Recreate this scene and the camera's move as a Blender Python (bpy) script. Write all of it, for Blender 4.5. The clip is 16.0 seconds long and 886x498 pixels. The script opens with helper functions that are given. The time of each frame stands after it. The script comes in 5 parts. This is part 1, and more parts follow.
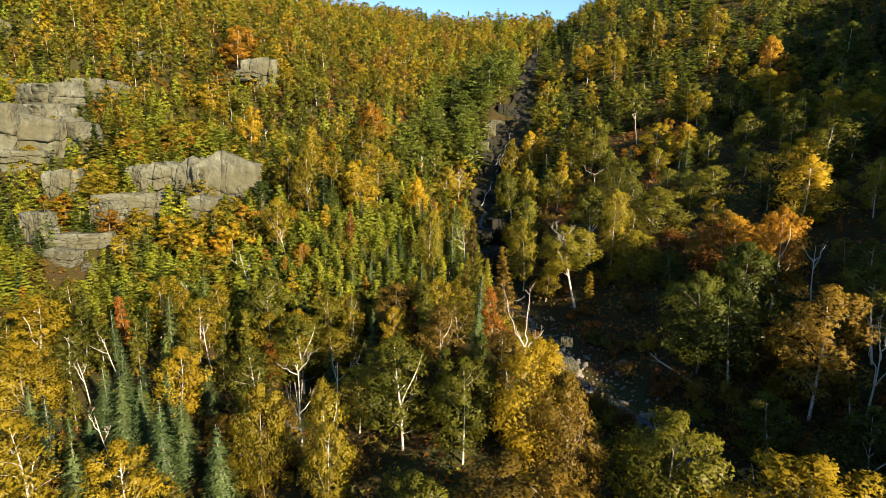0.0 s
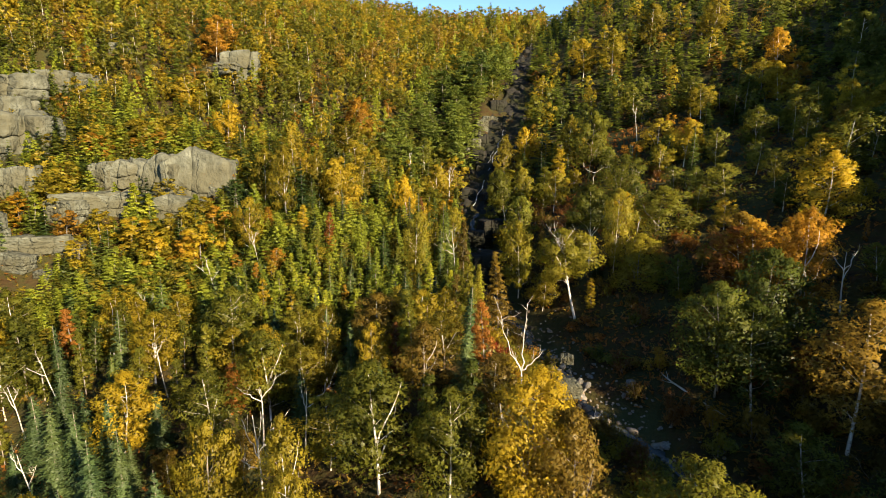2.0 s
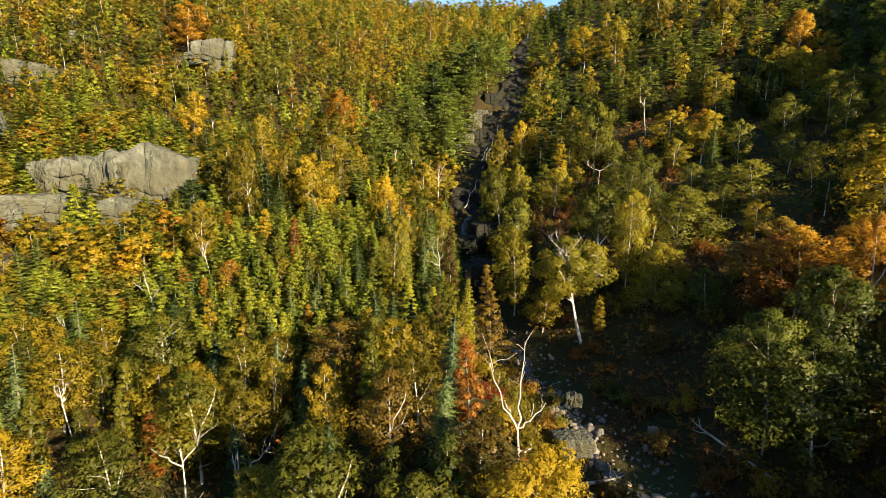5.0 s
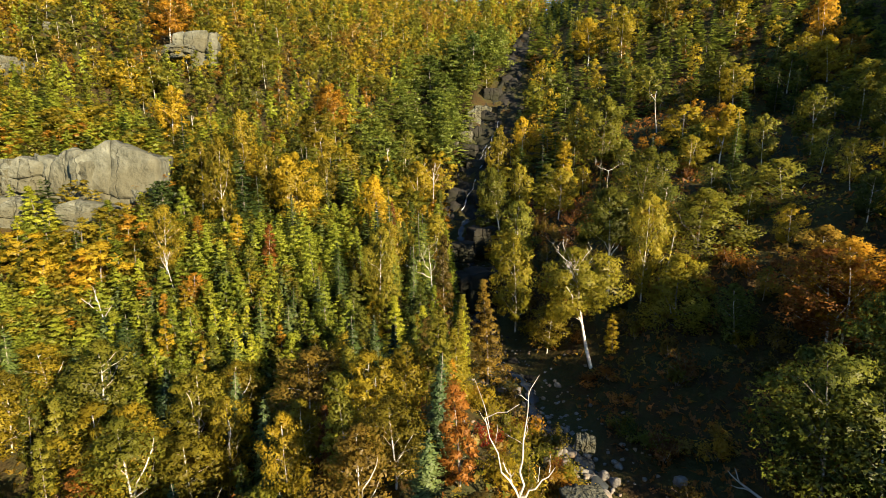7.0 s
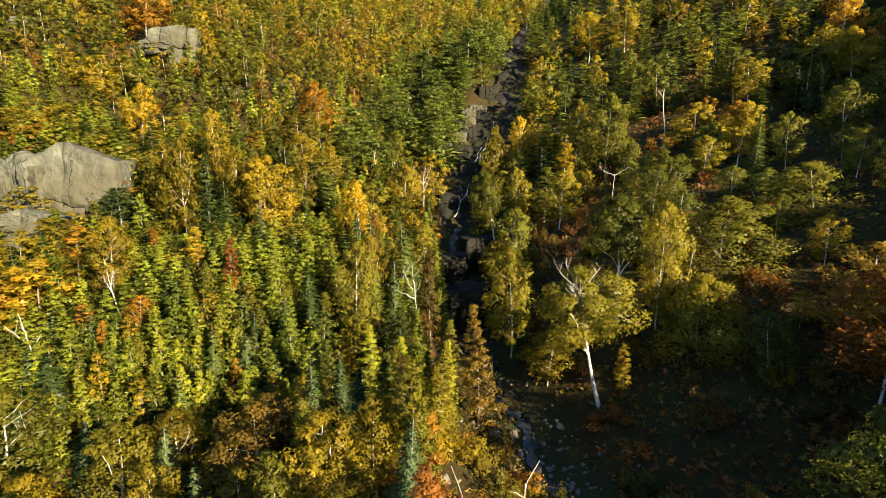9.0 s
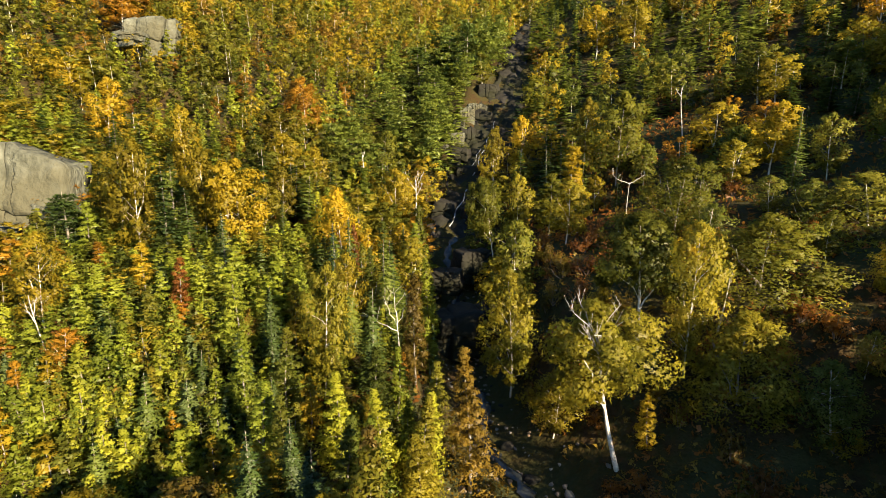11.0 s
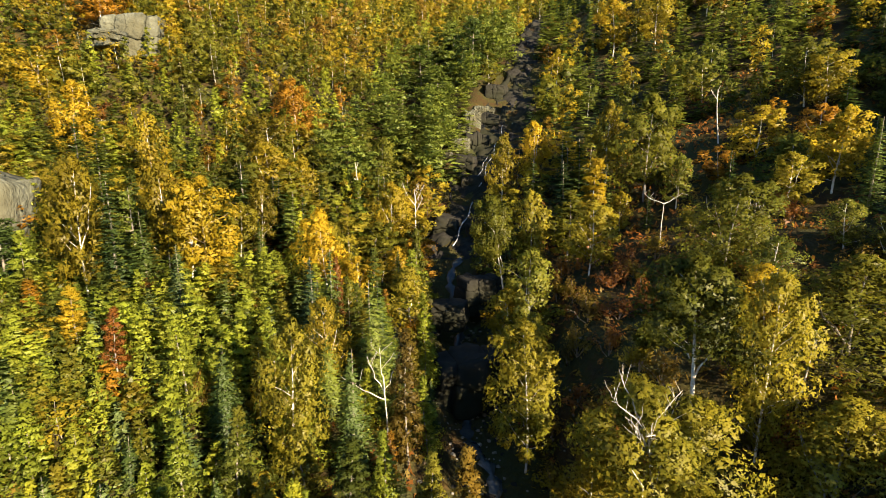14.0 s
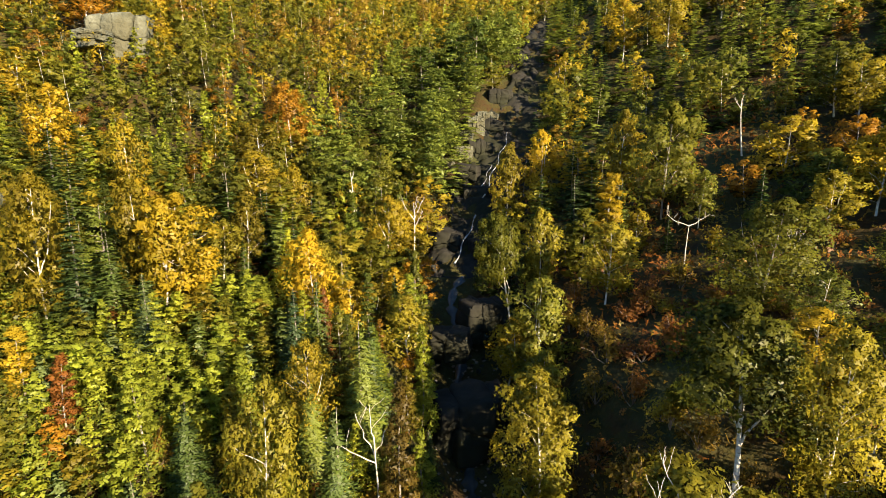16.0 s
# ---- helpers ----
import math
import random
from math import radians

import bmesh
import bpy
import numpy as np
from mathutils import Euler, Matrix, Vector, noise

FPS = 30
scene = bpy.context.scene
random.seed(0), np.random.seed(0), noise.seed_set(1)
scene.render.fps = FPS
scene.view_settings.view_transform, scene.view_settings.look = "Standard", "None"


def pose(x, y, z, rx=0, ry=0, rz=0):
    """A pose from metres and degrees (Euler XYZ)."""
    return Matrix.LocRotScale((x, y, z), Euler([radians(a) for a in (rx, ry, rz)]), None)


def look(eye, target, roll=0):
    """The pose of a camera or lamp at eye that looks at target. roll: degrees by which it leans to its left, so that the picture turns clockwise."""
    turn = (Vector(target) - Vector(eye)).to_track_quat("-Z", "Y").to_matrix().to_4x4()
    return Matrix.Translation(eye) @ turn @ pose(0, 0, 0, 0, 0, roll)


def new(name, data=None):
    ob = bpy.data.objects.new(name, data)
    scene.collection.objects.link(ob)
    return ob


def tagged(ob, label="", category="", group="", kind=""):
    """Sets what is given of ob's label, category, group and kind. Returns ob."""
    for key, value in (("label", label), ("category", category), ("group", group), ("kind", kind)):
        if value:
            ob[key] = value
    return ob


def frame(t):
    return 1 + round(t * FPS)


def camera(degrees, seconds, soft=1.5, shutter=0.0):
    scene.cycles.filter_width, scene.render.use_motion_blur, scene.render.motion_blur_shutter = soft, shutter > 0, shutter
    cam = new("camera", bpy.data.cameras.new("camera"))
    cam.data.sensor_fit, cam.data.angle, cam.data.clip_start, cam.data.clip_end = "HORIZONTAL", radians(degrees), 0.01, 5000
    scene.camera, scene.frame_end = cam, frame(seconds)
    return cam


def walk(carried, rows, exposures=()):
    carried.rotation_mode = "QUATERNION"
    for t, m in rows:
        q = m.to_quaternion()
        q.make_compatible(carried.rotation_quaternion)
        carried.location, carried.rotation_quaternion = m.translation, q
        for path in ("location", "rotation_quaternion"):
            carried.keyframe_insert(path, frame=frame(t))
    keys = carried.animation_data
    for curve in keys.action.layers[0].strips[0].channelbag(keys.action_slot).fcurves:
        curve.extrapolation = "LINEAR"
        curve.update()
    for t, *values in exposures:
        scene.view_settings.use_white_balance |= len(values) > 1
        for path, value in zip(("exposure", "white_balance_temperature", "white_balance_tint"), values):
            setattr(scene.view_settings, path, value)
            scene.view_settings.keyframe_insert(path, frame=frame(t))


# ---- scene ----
cam = camera(79.0, 16.0, soft=0.7)
PATH = [
    (0, (2.096, 0.757, 29.048), (2.042, 2.723, 28.686), -0.3),
    (0.5, (2.271, 2.117, 28.895), (2.223, 4.083, 28.533), -0.3),
    (1, (2.391, 3.582, 28.809), (2.349, 5.549, 28.447), -0.4),
    (1.5, (2.494, 5.16, 28.715), (2.457, 7.126, 28.35), -0.3),
    (2, (2.56, 6.79, 28.623), (2.533, 8.756, 28.258), -0.2),
    (2.5, (2.717, 8.458, 28.468), (2.7, 10.425, 28.105), -0.1),
    (3, (2.978, 10.154, 28.34), (2.964, 12.12, 27.977), -0.2),
    (3.5, (3.253, 11.757, 28.264), (3.241, 13.724, 27.899), -0.1),
    (4, (3.504, 13.278, 28.229), (3.492, 15.244, 27.862), -0.2),
    (6.5, (4.428, 20.968, 28.095), (4.408, 22.932, 27.721), -0.4),
    (7, (4.659, 22.62, 28.187), (4.64, 24.584, 27.81), -0.4),
    (7.5, (4.918, 24.272, 28.193), (4.899, 26.236, 27.816), -0.4),
    (8, (5.166, 25.897, 28.19), (5.147, 27.862, 27.815), -0.4),
    (8.5, (5.404, 27.52, 28.272), (5.39, 29.485, 27.896), -0.5),
    (9, (5.714, 29.122, 28.279), (5.7, 31.087, 27.906), -0.5),
    (11.5, (6.714, 38.135, 28.766), (6.696, 40.099, 28.39), -0.0),
    (12, (6.847, 39.787, 28.851), (6.824, 41.752, 28.481), -0.0),
    (12.5, (6.995, 41.142, 29.065), (6.963, 43.106, 28.692), -0.1),
    (13, (7.027, 42.313, 29.359), (6.991, 44.277, 28.983), -0.3),
    (13.5, (7.008, 43.472, 29.628), (6.97, 45.436, 29.251), -0.3),
    (14, (6.959, 44.631, 29.924), (6.919, 46.594, 29.544), -0.3),
    (14.5, (6.917, 45.817, 30.173), (6.877, 47.781, 29.794), -0.3),
    (15, (6.844, 46.988, 30.446), (6.805, 48.951, 30.067), -0.0),
    (15.5, (6.822, 48.118, 30.718), (6.782, 50.082, 30.339), 0.1),
    (16, (6.852, 49.217, 30.946), (6.809, 51.181, 30.569), -0.0),
]
walk(cam, [(t, look(eye, target, roll)) for t, eye, target, roll in PATH], exposures=[(0, 2.16), (8, 2.25), (16, 2.37)])

# ---- daylight: a low autumn sun from behind and to the right, clear sky ----
SUN_ELEVATION = radians(21.5)
SUN_DIR = Vector((0.68, -0.733, 0.0)).normalized() * math.cos(SUN_ELEVATION) + Vector((0, 0, math.sin(SUN_ELEVATION)))
world = bpy.data.worlds.new("sky")
scene.world = world
world.use_nodes = True
sky = world.node_tree.nodes.new("ShaderNodeTexSky")
sky.sky_type = "NISHITA"
sky.sun_disc = False
sky.sun_elevation = SUN_ELEVATION
sky.sun_rotation = math.atan2(SUN_DIR.x, SUN_DIR.y)
sky.altitude = 600
sky.air_density, sky.dust_density, sky.ozone_density = 1.0, 0.0, 2.5
background = world.node_tree.nodes["Background"]
background.inputs["Strength"].default_value = 0.062
deep = world.node_tree.nodes.new("ShaderNodeHueSaturation")
deep.inputs["Saturation"].default_value = 1.1
world.node_tree.links.new(sky.outputs["Color"], deep.inputs["Color"])
world.node_tree.links.new(deep.outputs["Color"], background.inputs["Color"])

sun = new("sun", bpy.data.lights.new("sun", "SUN"))
sun.data.energy = 5.0
sun.data.angle = radians(0.5)
sun.data.color = (1.0, 0.795, 0.54)
sun.matrix_world = Matrix.Translation((80, -60, 120)) @ SUN_DIR.to_track_quat("Z", "Y").to_matrix().to_4x4()


# ---- materials ----
def material(name):
    m = bpy.data.materials.new(name)
    m.use_nodes = True
    m.node_tree.nodes.clear()
    return m, m.node_tree.nodes, m.node_tree.links


def ramp(nodes, links, source, stops):
    r = nodes.new("ShaderNodeValToRGB")
    while len(r.color_ramp.elements) < len(stops):
        r.color_ramp.elements.new(0.5)
    for e, (p, c) in zip(r.color_ramp.elements, stops):
        e.position, e.color = p, (*c, 1)
    links.new(source, r.inputs["Fac"])
    return r


def leaf_material(name, colours, through_light=0.34, leaf=0.19, cover=0.57, tree_scale=0.2, spread=0.5, clump_scale=0.9):
    """Sprays of small leaves: each blade is broken up into single leaves with gaps, in three hues mixed leaf by leaf,
    tree by tree and in drifts over the hillside; light also shines through them."""
    m, n, l = material(name)
    geo = n.new("ShaderNodeNewGeometry")
    info = n.new("ShaderNodeObjectInfo")
    drift = n.new("ShaderNodeTexNoise")
    drift.inputs["Scale"].default_value = tree_scale
    drift.inputs["Detail"].default_value = 3
    l.new(geo.outputs["Position"], drift.inputs["Vector"])
    leaves = n.new("ShaderNodeTexVoronoi")
    leaves.inputs["Scale"].default_value = 1 / leaf
    l.new(geo.outputs["Position"], leaves.inputs["Vector"])
    single = n.new("ShaderNodeSeparateColor")
    l.new(leaves.outputs["Color"], single.inputs["Color"])

    def add(a, b, wa, wb):
        x = n.new("ShaderNodeMath"); x.operation = "MULTIPLY"; l.new(a, x.inputs[0]); x.inputs[1].default_value = wa
        y = n.new("ShaderNodeMath"); y.operation = "MULTIPLY_ADD"; l.new(b, y.inputs[0]); y.inputs[1].default_value = wb
        l.new(x.outputs[0], y.inputs[2])
        return y.outputs[0]
    hue = add(info.outputs["Random"], drift.outputs["Fac"], 0.54, 0.76)
    hue = add(hue, single.outputs["Red"], 1.0, 0.1)
    hue = add(hue, geo.outputs["Random Per Island"], 1.0, 0.12)
    col = ramp(n, l, hue, [(0.38, colours[0]), (0.72, colours[1]), (1.0, colours[2])])
    value = n.new("ShaderNodeMapRange")
    value.inputs["To Min"].default_value, value.inputs["To Max"].default_value = 1 - spread, 1 + spread
    l.new(single.outputs["Green"], value.inputs["Value"])
    clump = n.new("ShaderNodeTexNoise")
    clump.inputs["Scale"].default_value, clump.inputs["Detail"].default_value = clump_scale, 1.5
    l.new(geo.outputs["Position"], clump.inputs["Vector"])
    tree = n.new("ShaderNodeMath"); tree.operation = "MULTIPLY_ADD"
    l.new(info.outputs["Random"], tree.inputs[0]); tree.inputs[1].default_value, tree.inputs[2].default_value = 0.36, -0.18
    mass = n.new("ShaderNodeMath"); mass.operation = "ADD"
    l.new(tree.outputs[0], mass.inputs[0]); l.new(clump.outputs["Fac"], mass.inputs[1])
    tone = n.new("ShaderNodeMapRange")
    tone.inputs["From Min"].default_value, tone.inputs["From Max"].default_value = 0.3, 0.7
    tone.inputs["To Min"].default_value, tone.inputs["To Max"].default_value = 0.72, 1.32
    l.new(mass.outputs[0], tone.inputs["Value"])
    both = n.new("ShaderNodeMath"); both.operation = "MULTIPLY"
    l.new(tone.outputs[0], both.inputs[0]); l.new(value.outputs[0], both.inputs[1])
    hsv = n.new("ShaderNodeHueSaturation")
    l.new(col.outputs["Color"], hsv.inputs["Color"])
    l.new(both.outputs[0], hsv.inputs["Value"])
    diff, trans, gloss = n.new("ShaderNodeBsdfDiffuse"), n.new("ShaderNodeBsdfTranslucent"), n.new("ShaderNodeBsdfGlossy")
    gloss.inputs["Roughness"].default_value = 0.45
    gloss.inputs["Color"].default_value = (0.6, 0.6, 0.6, 1)
    for s in (diff, trans):
        l.new(hsv.outputs["Color"], s.inputs["Color"])
    mix, mix2, cut, out = n.new("ShaderNodeMixShader"), n.new("ShaderNodeMixShader"), n.new("ShaderNodeMixShader"), n.new("ShaderNodeOutputMaterial")
    mix.inputs["Fac"].default_value = through_light
    l.new(diff.outputs[0], mix.inputs[1]); l.new(trans.outputs[0], mix.inputs[2])
    mix2.inputs["Fac"].default_value = 0.015
    l.new(mix.outputs[0], mix2.inputs[1]); l.new(gloss.outputs[0], mix2.inputs[2])
    # a spray is dense in its middle and thins out to single leaves at its rim
    rim = n.new("ShaderNodeAttribute")
    rim.attribute_name = "spray"
    sides = n.new("ShaderNodeSeparateXYZ")
    l.new(rim.outputs["Vector"], sides.inputs["Vector"])
    least = n.new("ShaderNodeMath"); least.operation = "MINIMUM"
    l.new(sides.outputs["X"], least.inputs[0]); l.new(sides.outputs["Y"], least.inputs[1])
    lowest = n.new("ShaderNodeMath"); lowest.operation = "MINIMUM"
    l.new(least.outputs[0], lowest.inputs[0]); l.new(sides.outputs["Z"], lowest.inputs[1])
    thin = n.new("ShaderNodeMapRange")
    thin.inputs["From Min"].default_value, thin.inputs["From Max"].default_value = 0.0, 0.21
    thin.inputs["To Min"].default_value, thin.inputs["To Max"].default_value = 0.18, cover
    l.new(lowest.outputs[0], thin.inputs["Value"])
    inside = n.new("ShaderNodeMath")
    inside.operation = "LESS_THAN"
    l.new(leaves.outputs["Distance"], inside.inputs[0])
    l.new(thin.outputs[0], inside.inputs[1])
    gap = n.new("ShaderNodeBsdfTransparent")
    l.new(inside.outputs[0], cut.inputs["Fac"])
    l.new(gap.outputs[0], cut.inputs[1]); l.new(mix2.outputs[0], cut.inputs[2])
    l.new(cut.outputs[0], out.inputs["Surface"])
    return m


HUES = {
    "gold": [(0.160, 0.134, 0.013), (0.240, 0.190, 0.013), (0.300, 0.216, 0.013)],
    "yellow": [(0.190, 0.168, 0.016), (0.285, 0.226, 0.016), (0.370, 0.262, 0.016)],
    "olive": [(0.086, 0.101, 0.014), (0.150, 0.149, 0.015), (0.212, 0.180, 0.015)],
    "lime": [(0.160, 0.206, 0.024), (0.240, 0.276, 0.026), (0.312, 0.314, 0.026)],
    "bright": [(0.340, 0.250, 0.015), (0.370, 0.264, 0.015), (0.400, 0.276, 0.015)],
    "green": [(0.060, 0.083, 0.014), (0.104, 0.123, 0.017), (0.171, 0.161, 0.018)],
    "orange": [(0.245, 0.140, 0.015), (0.328, 0.167, 0.015), (0.347, 0.204, 0.015)],
    "rust": [(0.160, 0.075, 0.018), (0.229, 0.091, 0.018), (0.267, 0.119, 0.019)],
    "red": [(0.292, 0.044, 0.017), (0.370, 0.054, 0.017), (0.415, 0.087, 0.019)],
    "brown": [(0.120, 0.088, 0.018), (0.175, 0.122, 0.018), (0.228, 0.146, 0.018)],
    "needle": [(0.034, 0.060, 0.015), (0.062, 0.090, 0.017), (0.104, 0.126, 0.018)],
    "blue": [(0.028, 0.054, 0.020), (0.048, 0.078, 0.025), (0.078, 0.102, 0.028)],
}
NEEDLES = ("needle", "blue")


def foliage(prefix, leaf, needle, cover, spread, clump):
    return {k: leaf_material(prefix + k, c, 0.36 if k in NEEDLES else 0.6, needle if k in NEEDLES else leaf, cover + 0.02 if k in NEEDLES else cover, spread=spread, clump_scale=clump) for k, c in HUES.items()}


LEAF = foliage("leaf_", 0.08, 0.075, 0.67, 0.12, 0.5)
# farther off a spray of leaves reads as one tuft
SPRAY = foliage("spray_", 0.11, 0.10, 0.68, 0.12, 0.42)
TUFT = foliage("tuft_", 0.17, 0.16, 0.70, 0.14, 0.3)


def surface(name, colours, scale, rough=0.9, bump=0.4, bump_scale=None, stretch=(1, 1, 1), second=None, distance=0.1, cracks=0.0):
    """A rough natural surface: colour in patches, a finer grain over it, relief, and a second tint in broad stains."""
    m, n, l = material(name)
    tex = n.new("ShaderNodeTexCoord")
    mapping = n.new("ShaderNodeMapping")
    mapping.inputs["Scale"].default_value = stretch
    l.new(tex.outputs["Object"], mapping.inputs["Vector"])
    noise_a = n.new("ShaderNodeTexNoise")
    noise_a.inputs["Scale"].default_value, noise_a.inputs["Detail"].default_value, noise_a.inputs["Roughness"].default_value = scale, 8, 0.65
    l.new(mapping.outputs[0], noise_a.inputs["Vector"])
    k = len(colours) - 1
    col = ramp(n, l, noise_a.outputs["Fac"], [(0.3 + 0.4 * i / k, c) for i, c in enumerate(colours)])
    colour = col.outputs["Color"]
    if second:
        noise_b = n.new("ShaderNodeTexNoise")
        noise_b.inputs["Scale"].default_value, noise_b.inputs["Detail"].default_value = scale * 0.22, 5
        l.new(mapping.outputs[0], noise_b.inputs["Vector"])
        stain = ramp(n, l, noise_b.outputs["Fac"], [(0.45, (0, 0, 0)), (0.62, (1, 1, 1))])
        mix = n.new("ShaderNodeMix")
        mix.data_type = "RGBA"
        l.new(stain.outputs["Color"], mix.inputs["Factor"])
        l.new(colour, mix.inputs["A"])
        mix.inputs["B"].default_value = (*second, 1)
        colour = mix.outputs["Result"]
    joint = None
    if cracks:
        # joints and seams that run crookedly through the rock
        bend = n.new("ShaderNodeMix")
        bend.data_type = "VECTOR"
        bend.inputs["Factor"].default_value = 0.34
        l.new(mapping.outputs[0], bend.inputs["A"]); l.new(noise_a.outputs["Color"], bend.inputs["B"])
        cell = n.new("ShaderNodeTexVoronoi")
        cell.feature = "DISTANCE_TO_EDGE"
        cell.inputs["Scale"].default_value = cracks
        steep = n.new("ShaderNodeMapping")
        steep.inputs["Scale"].default_value, steep.inputs["Rotation"].default_value = (1.6, 0.6, 0.5), (0.2, 0.35, 0.3)
        l.new(bend.outputs["Result"], steep.inputs["Vector"])
        l.new(steep.outputs[0], cell.inputs["Vector"])
        joint = ramp(n, l, cell.outputs["Distance"], [(0.0, (0.65, 0.65, 0.65)), (0.02, (1, 1, 1))])
        dark = n.new("ShaderNodeMix")
        dark.data_type, dark.blend_type = "RGBA", "MULTIPLY"
        dark.inputs["Factor"].default_value = 0.35
        l.new(colour, dark.inputs["A"]); l.new(joint.outputs["Color"], dark.inputs["B"])
        colour = dark.outputs["Result"]
    noise_c = n.new("ShaderNodeTexNoise")
    noise_c.inputs["Scale"].default_value, noise_c.inputs["Detail"].default_value = bump_scale or scale * 4, 10
    l.new(mapping.outputs[0], noise_c.inputs["Vector"])
    relief = n.new("ShaderNodeBump")
    relief.inputs["Strength"].default_value, relief.inputs["Distance"].default_value = bump, distance
    height = noise_c.outputs["Fac"]
    if joint:
        deep = n.new("ShaderNodeMath"); deep.operation = "MULTIPLY"
        l.new(height, deep.inputs[0]); l.new(joint.outputs["Color"], deep.inputs[1])
        height = deep.outputs[0]
    l.new(height, relief.inputs["Height"])
    p, out = n.new("ShaderNodeBsdfPrincipled"), n.new("ShaderNodeOutputMaterial")
    p.inputs["Roughness"].default_value = rough
    p.inputs["Specular IOR Level"].default_value = 0.25 if rough < 0.5 else 0.1
    l.new(colour, p.inputs["Base Color"])
    l.new(relief.outputs[0], p.inputs["Normal"])
    l.new(p.outputs[0], out.inputs["Surface"])
    return m


FOREST_FLOOR = surface("forest_floor", [(0.016, 0.011, 0.005), (0.036, 0.022, 0.008), (0.03, 0.027, 0.007), (0.062, 0.036, 0.011)], 0.6, 0.95, 0.8, 3.0, second=(0.032, 0.034, 0.011), distance=0.3)
ROCK = surface("granite", [(0.023, 0.024, 0.016), (0.063, 0.066, 0.048), (0.099, 0.104, 0.078), (0.157, 0.164, 0.127)], 1.8, 0.9, 1.0, 4.0, (1.2, 1.2, 1.2), second=(0.066, 0.064, 0.040), distance=0.5, cracks=0.6)
# gully rock: damp, and darkened further so its colour carries the gully's shade
SHADE_DARK_ROCK = surface("shade_dark_gully_rock", [(0.008, 0.008, 0.007), (0.018, 0.017, 0.014), (0.030, 0.028, 0.024)], 0.7, 0.85, 0.8, 2.5, second=(0.014, 0.015, 0.008))
STONE = surface("stream_stone", [(0.07, 0.066, 0.056), (0.13, 0.122, 0.105), (0.22, 0.208, 0.18)], 1.4, 0.8, 0.4, 6.0, second=(0.17, 0.125, 0.08))
BIRCH_BARK = surface("birch_bark", [(0.14, 0.12, 0.095), (0.40, 0.36, 0.29), (0.54, 0.50, 0.42), (0.62, 0.58, 0.50)], 3.0, 0.8, 0.25, 14, (1, 1, 2.6), distance=0.03)
GREY_BARK = surface("grey_bark", [(0.10, 0.085, 0.065), (0.19, 0.165, 0.13), (0.28, 0.25, 0.21)], 3.0, 0.9, 0.5, 12, (1, 1, 0.4), distance=0.04)
DEAD_WOOD = surface("bleached_dead_wood", [(0.24, 0.21, 0.17), (0.38, 0.35, 0.29), (0.50, 0.46, 0.39)], 3.0, 0.85, 0.4, 12, (1, 1, 0.3), distance=0.03)
TWIG = surface("bare_twigs", [(0.13, 0.09, 0.06), (0.22, 0.16, 0.11), (0.34, 0.27, 0.2)], 2.0, 0.9, 0.2)
WATER = surface("falling_water", [(0.08, 0.085, 0.09), (0.2, 0.21, 0.22), (0.4, 0.41, 0.42)], 1.2, 0.3, 0.5, 5.0, (2.5, 2.5, 0.35))
POOL = surface("stream_water", [(0.02, 0.024, 0.026), (0.035, 0.04, 0.04), (0.05, 0.055, 0.05)], 0.8, 0.12, 0.3, 5.0)


# ---- the lie of the land ----
# the stream's course: y, x, height of its bed
COURSE_Y = [-300, -60, 0, 30, 42, 50, 60, 72, 85, 98, 105, 115, 125, 135, 150, 165, 200, 230, 275, 330, 600, 2500]
COURSE_X = [160, 66, 42, 28, 20, 14.7, 12, 9.5, 8, 7.4, 6.8, 10, 13, 15.8, 19, 22.3, 32, 41.5, 57, 70, 90, 90]
COURSE_Z = [-25, -8, -1, 2.5, 4.6, 6.6, 7.6, 8.2, 9.0, 12.6, 16.0, 21.0, 26.5, 31.5, 41, 50.5, 64.5, 75, 82, 82, 60, 10]


def smooth(t):
    t = np.clip(t, 0, 1)
    return t * t * (3 - 2 * t)


def ripple(x, y):
    """Small swells and hollows of the ground."""
    return (0.5 * np.sin(x * 0.31 + 1.3 * np.sin(y * 0.17)) * np.cos(y * 0.27 + 0.9 * np.sin(x * 0.13))
            + 0.28 * np.sin(x * 0.83 + y * 0.41) * np.sin(y * 0.71 - x * 0.37) + 0.12 * np.sin(x * 2.1 + 3 * np.sin(y * 0.9)) * np.sin(y * 1.9))


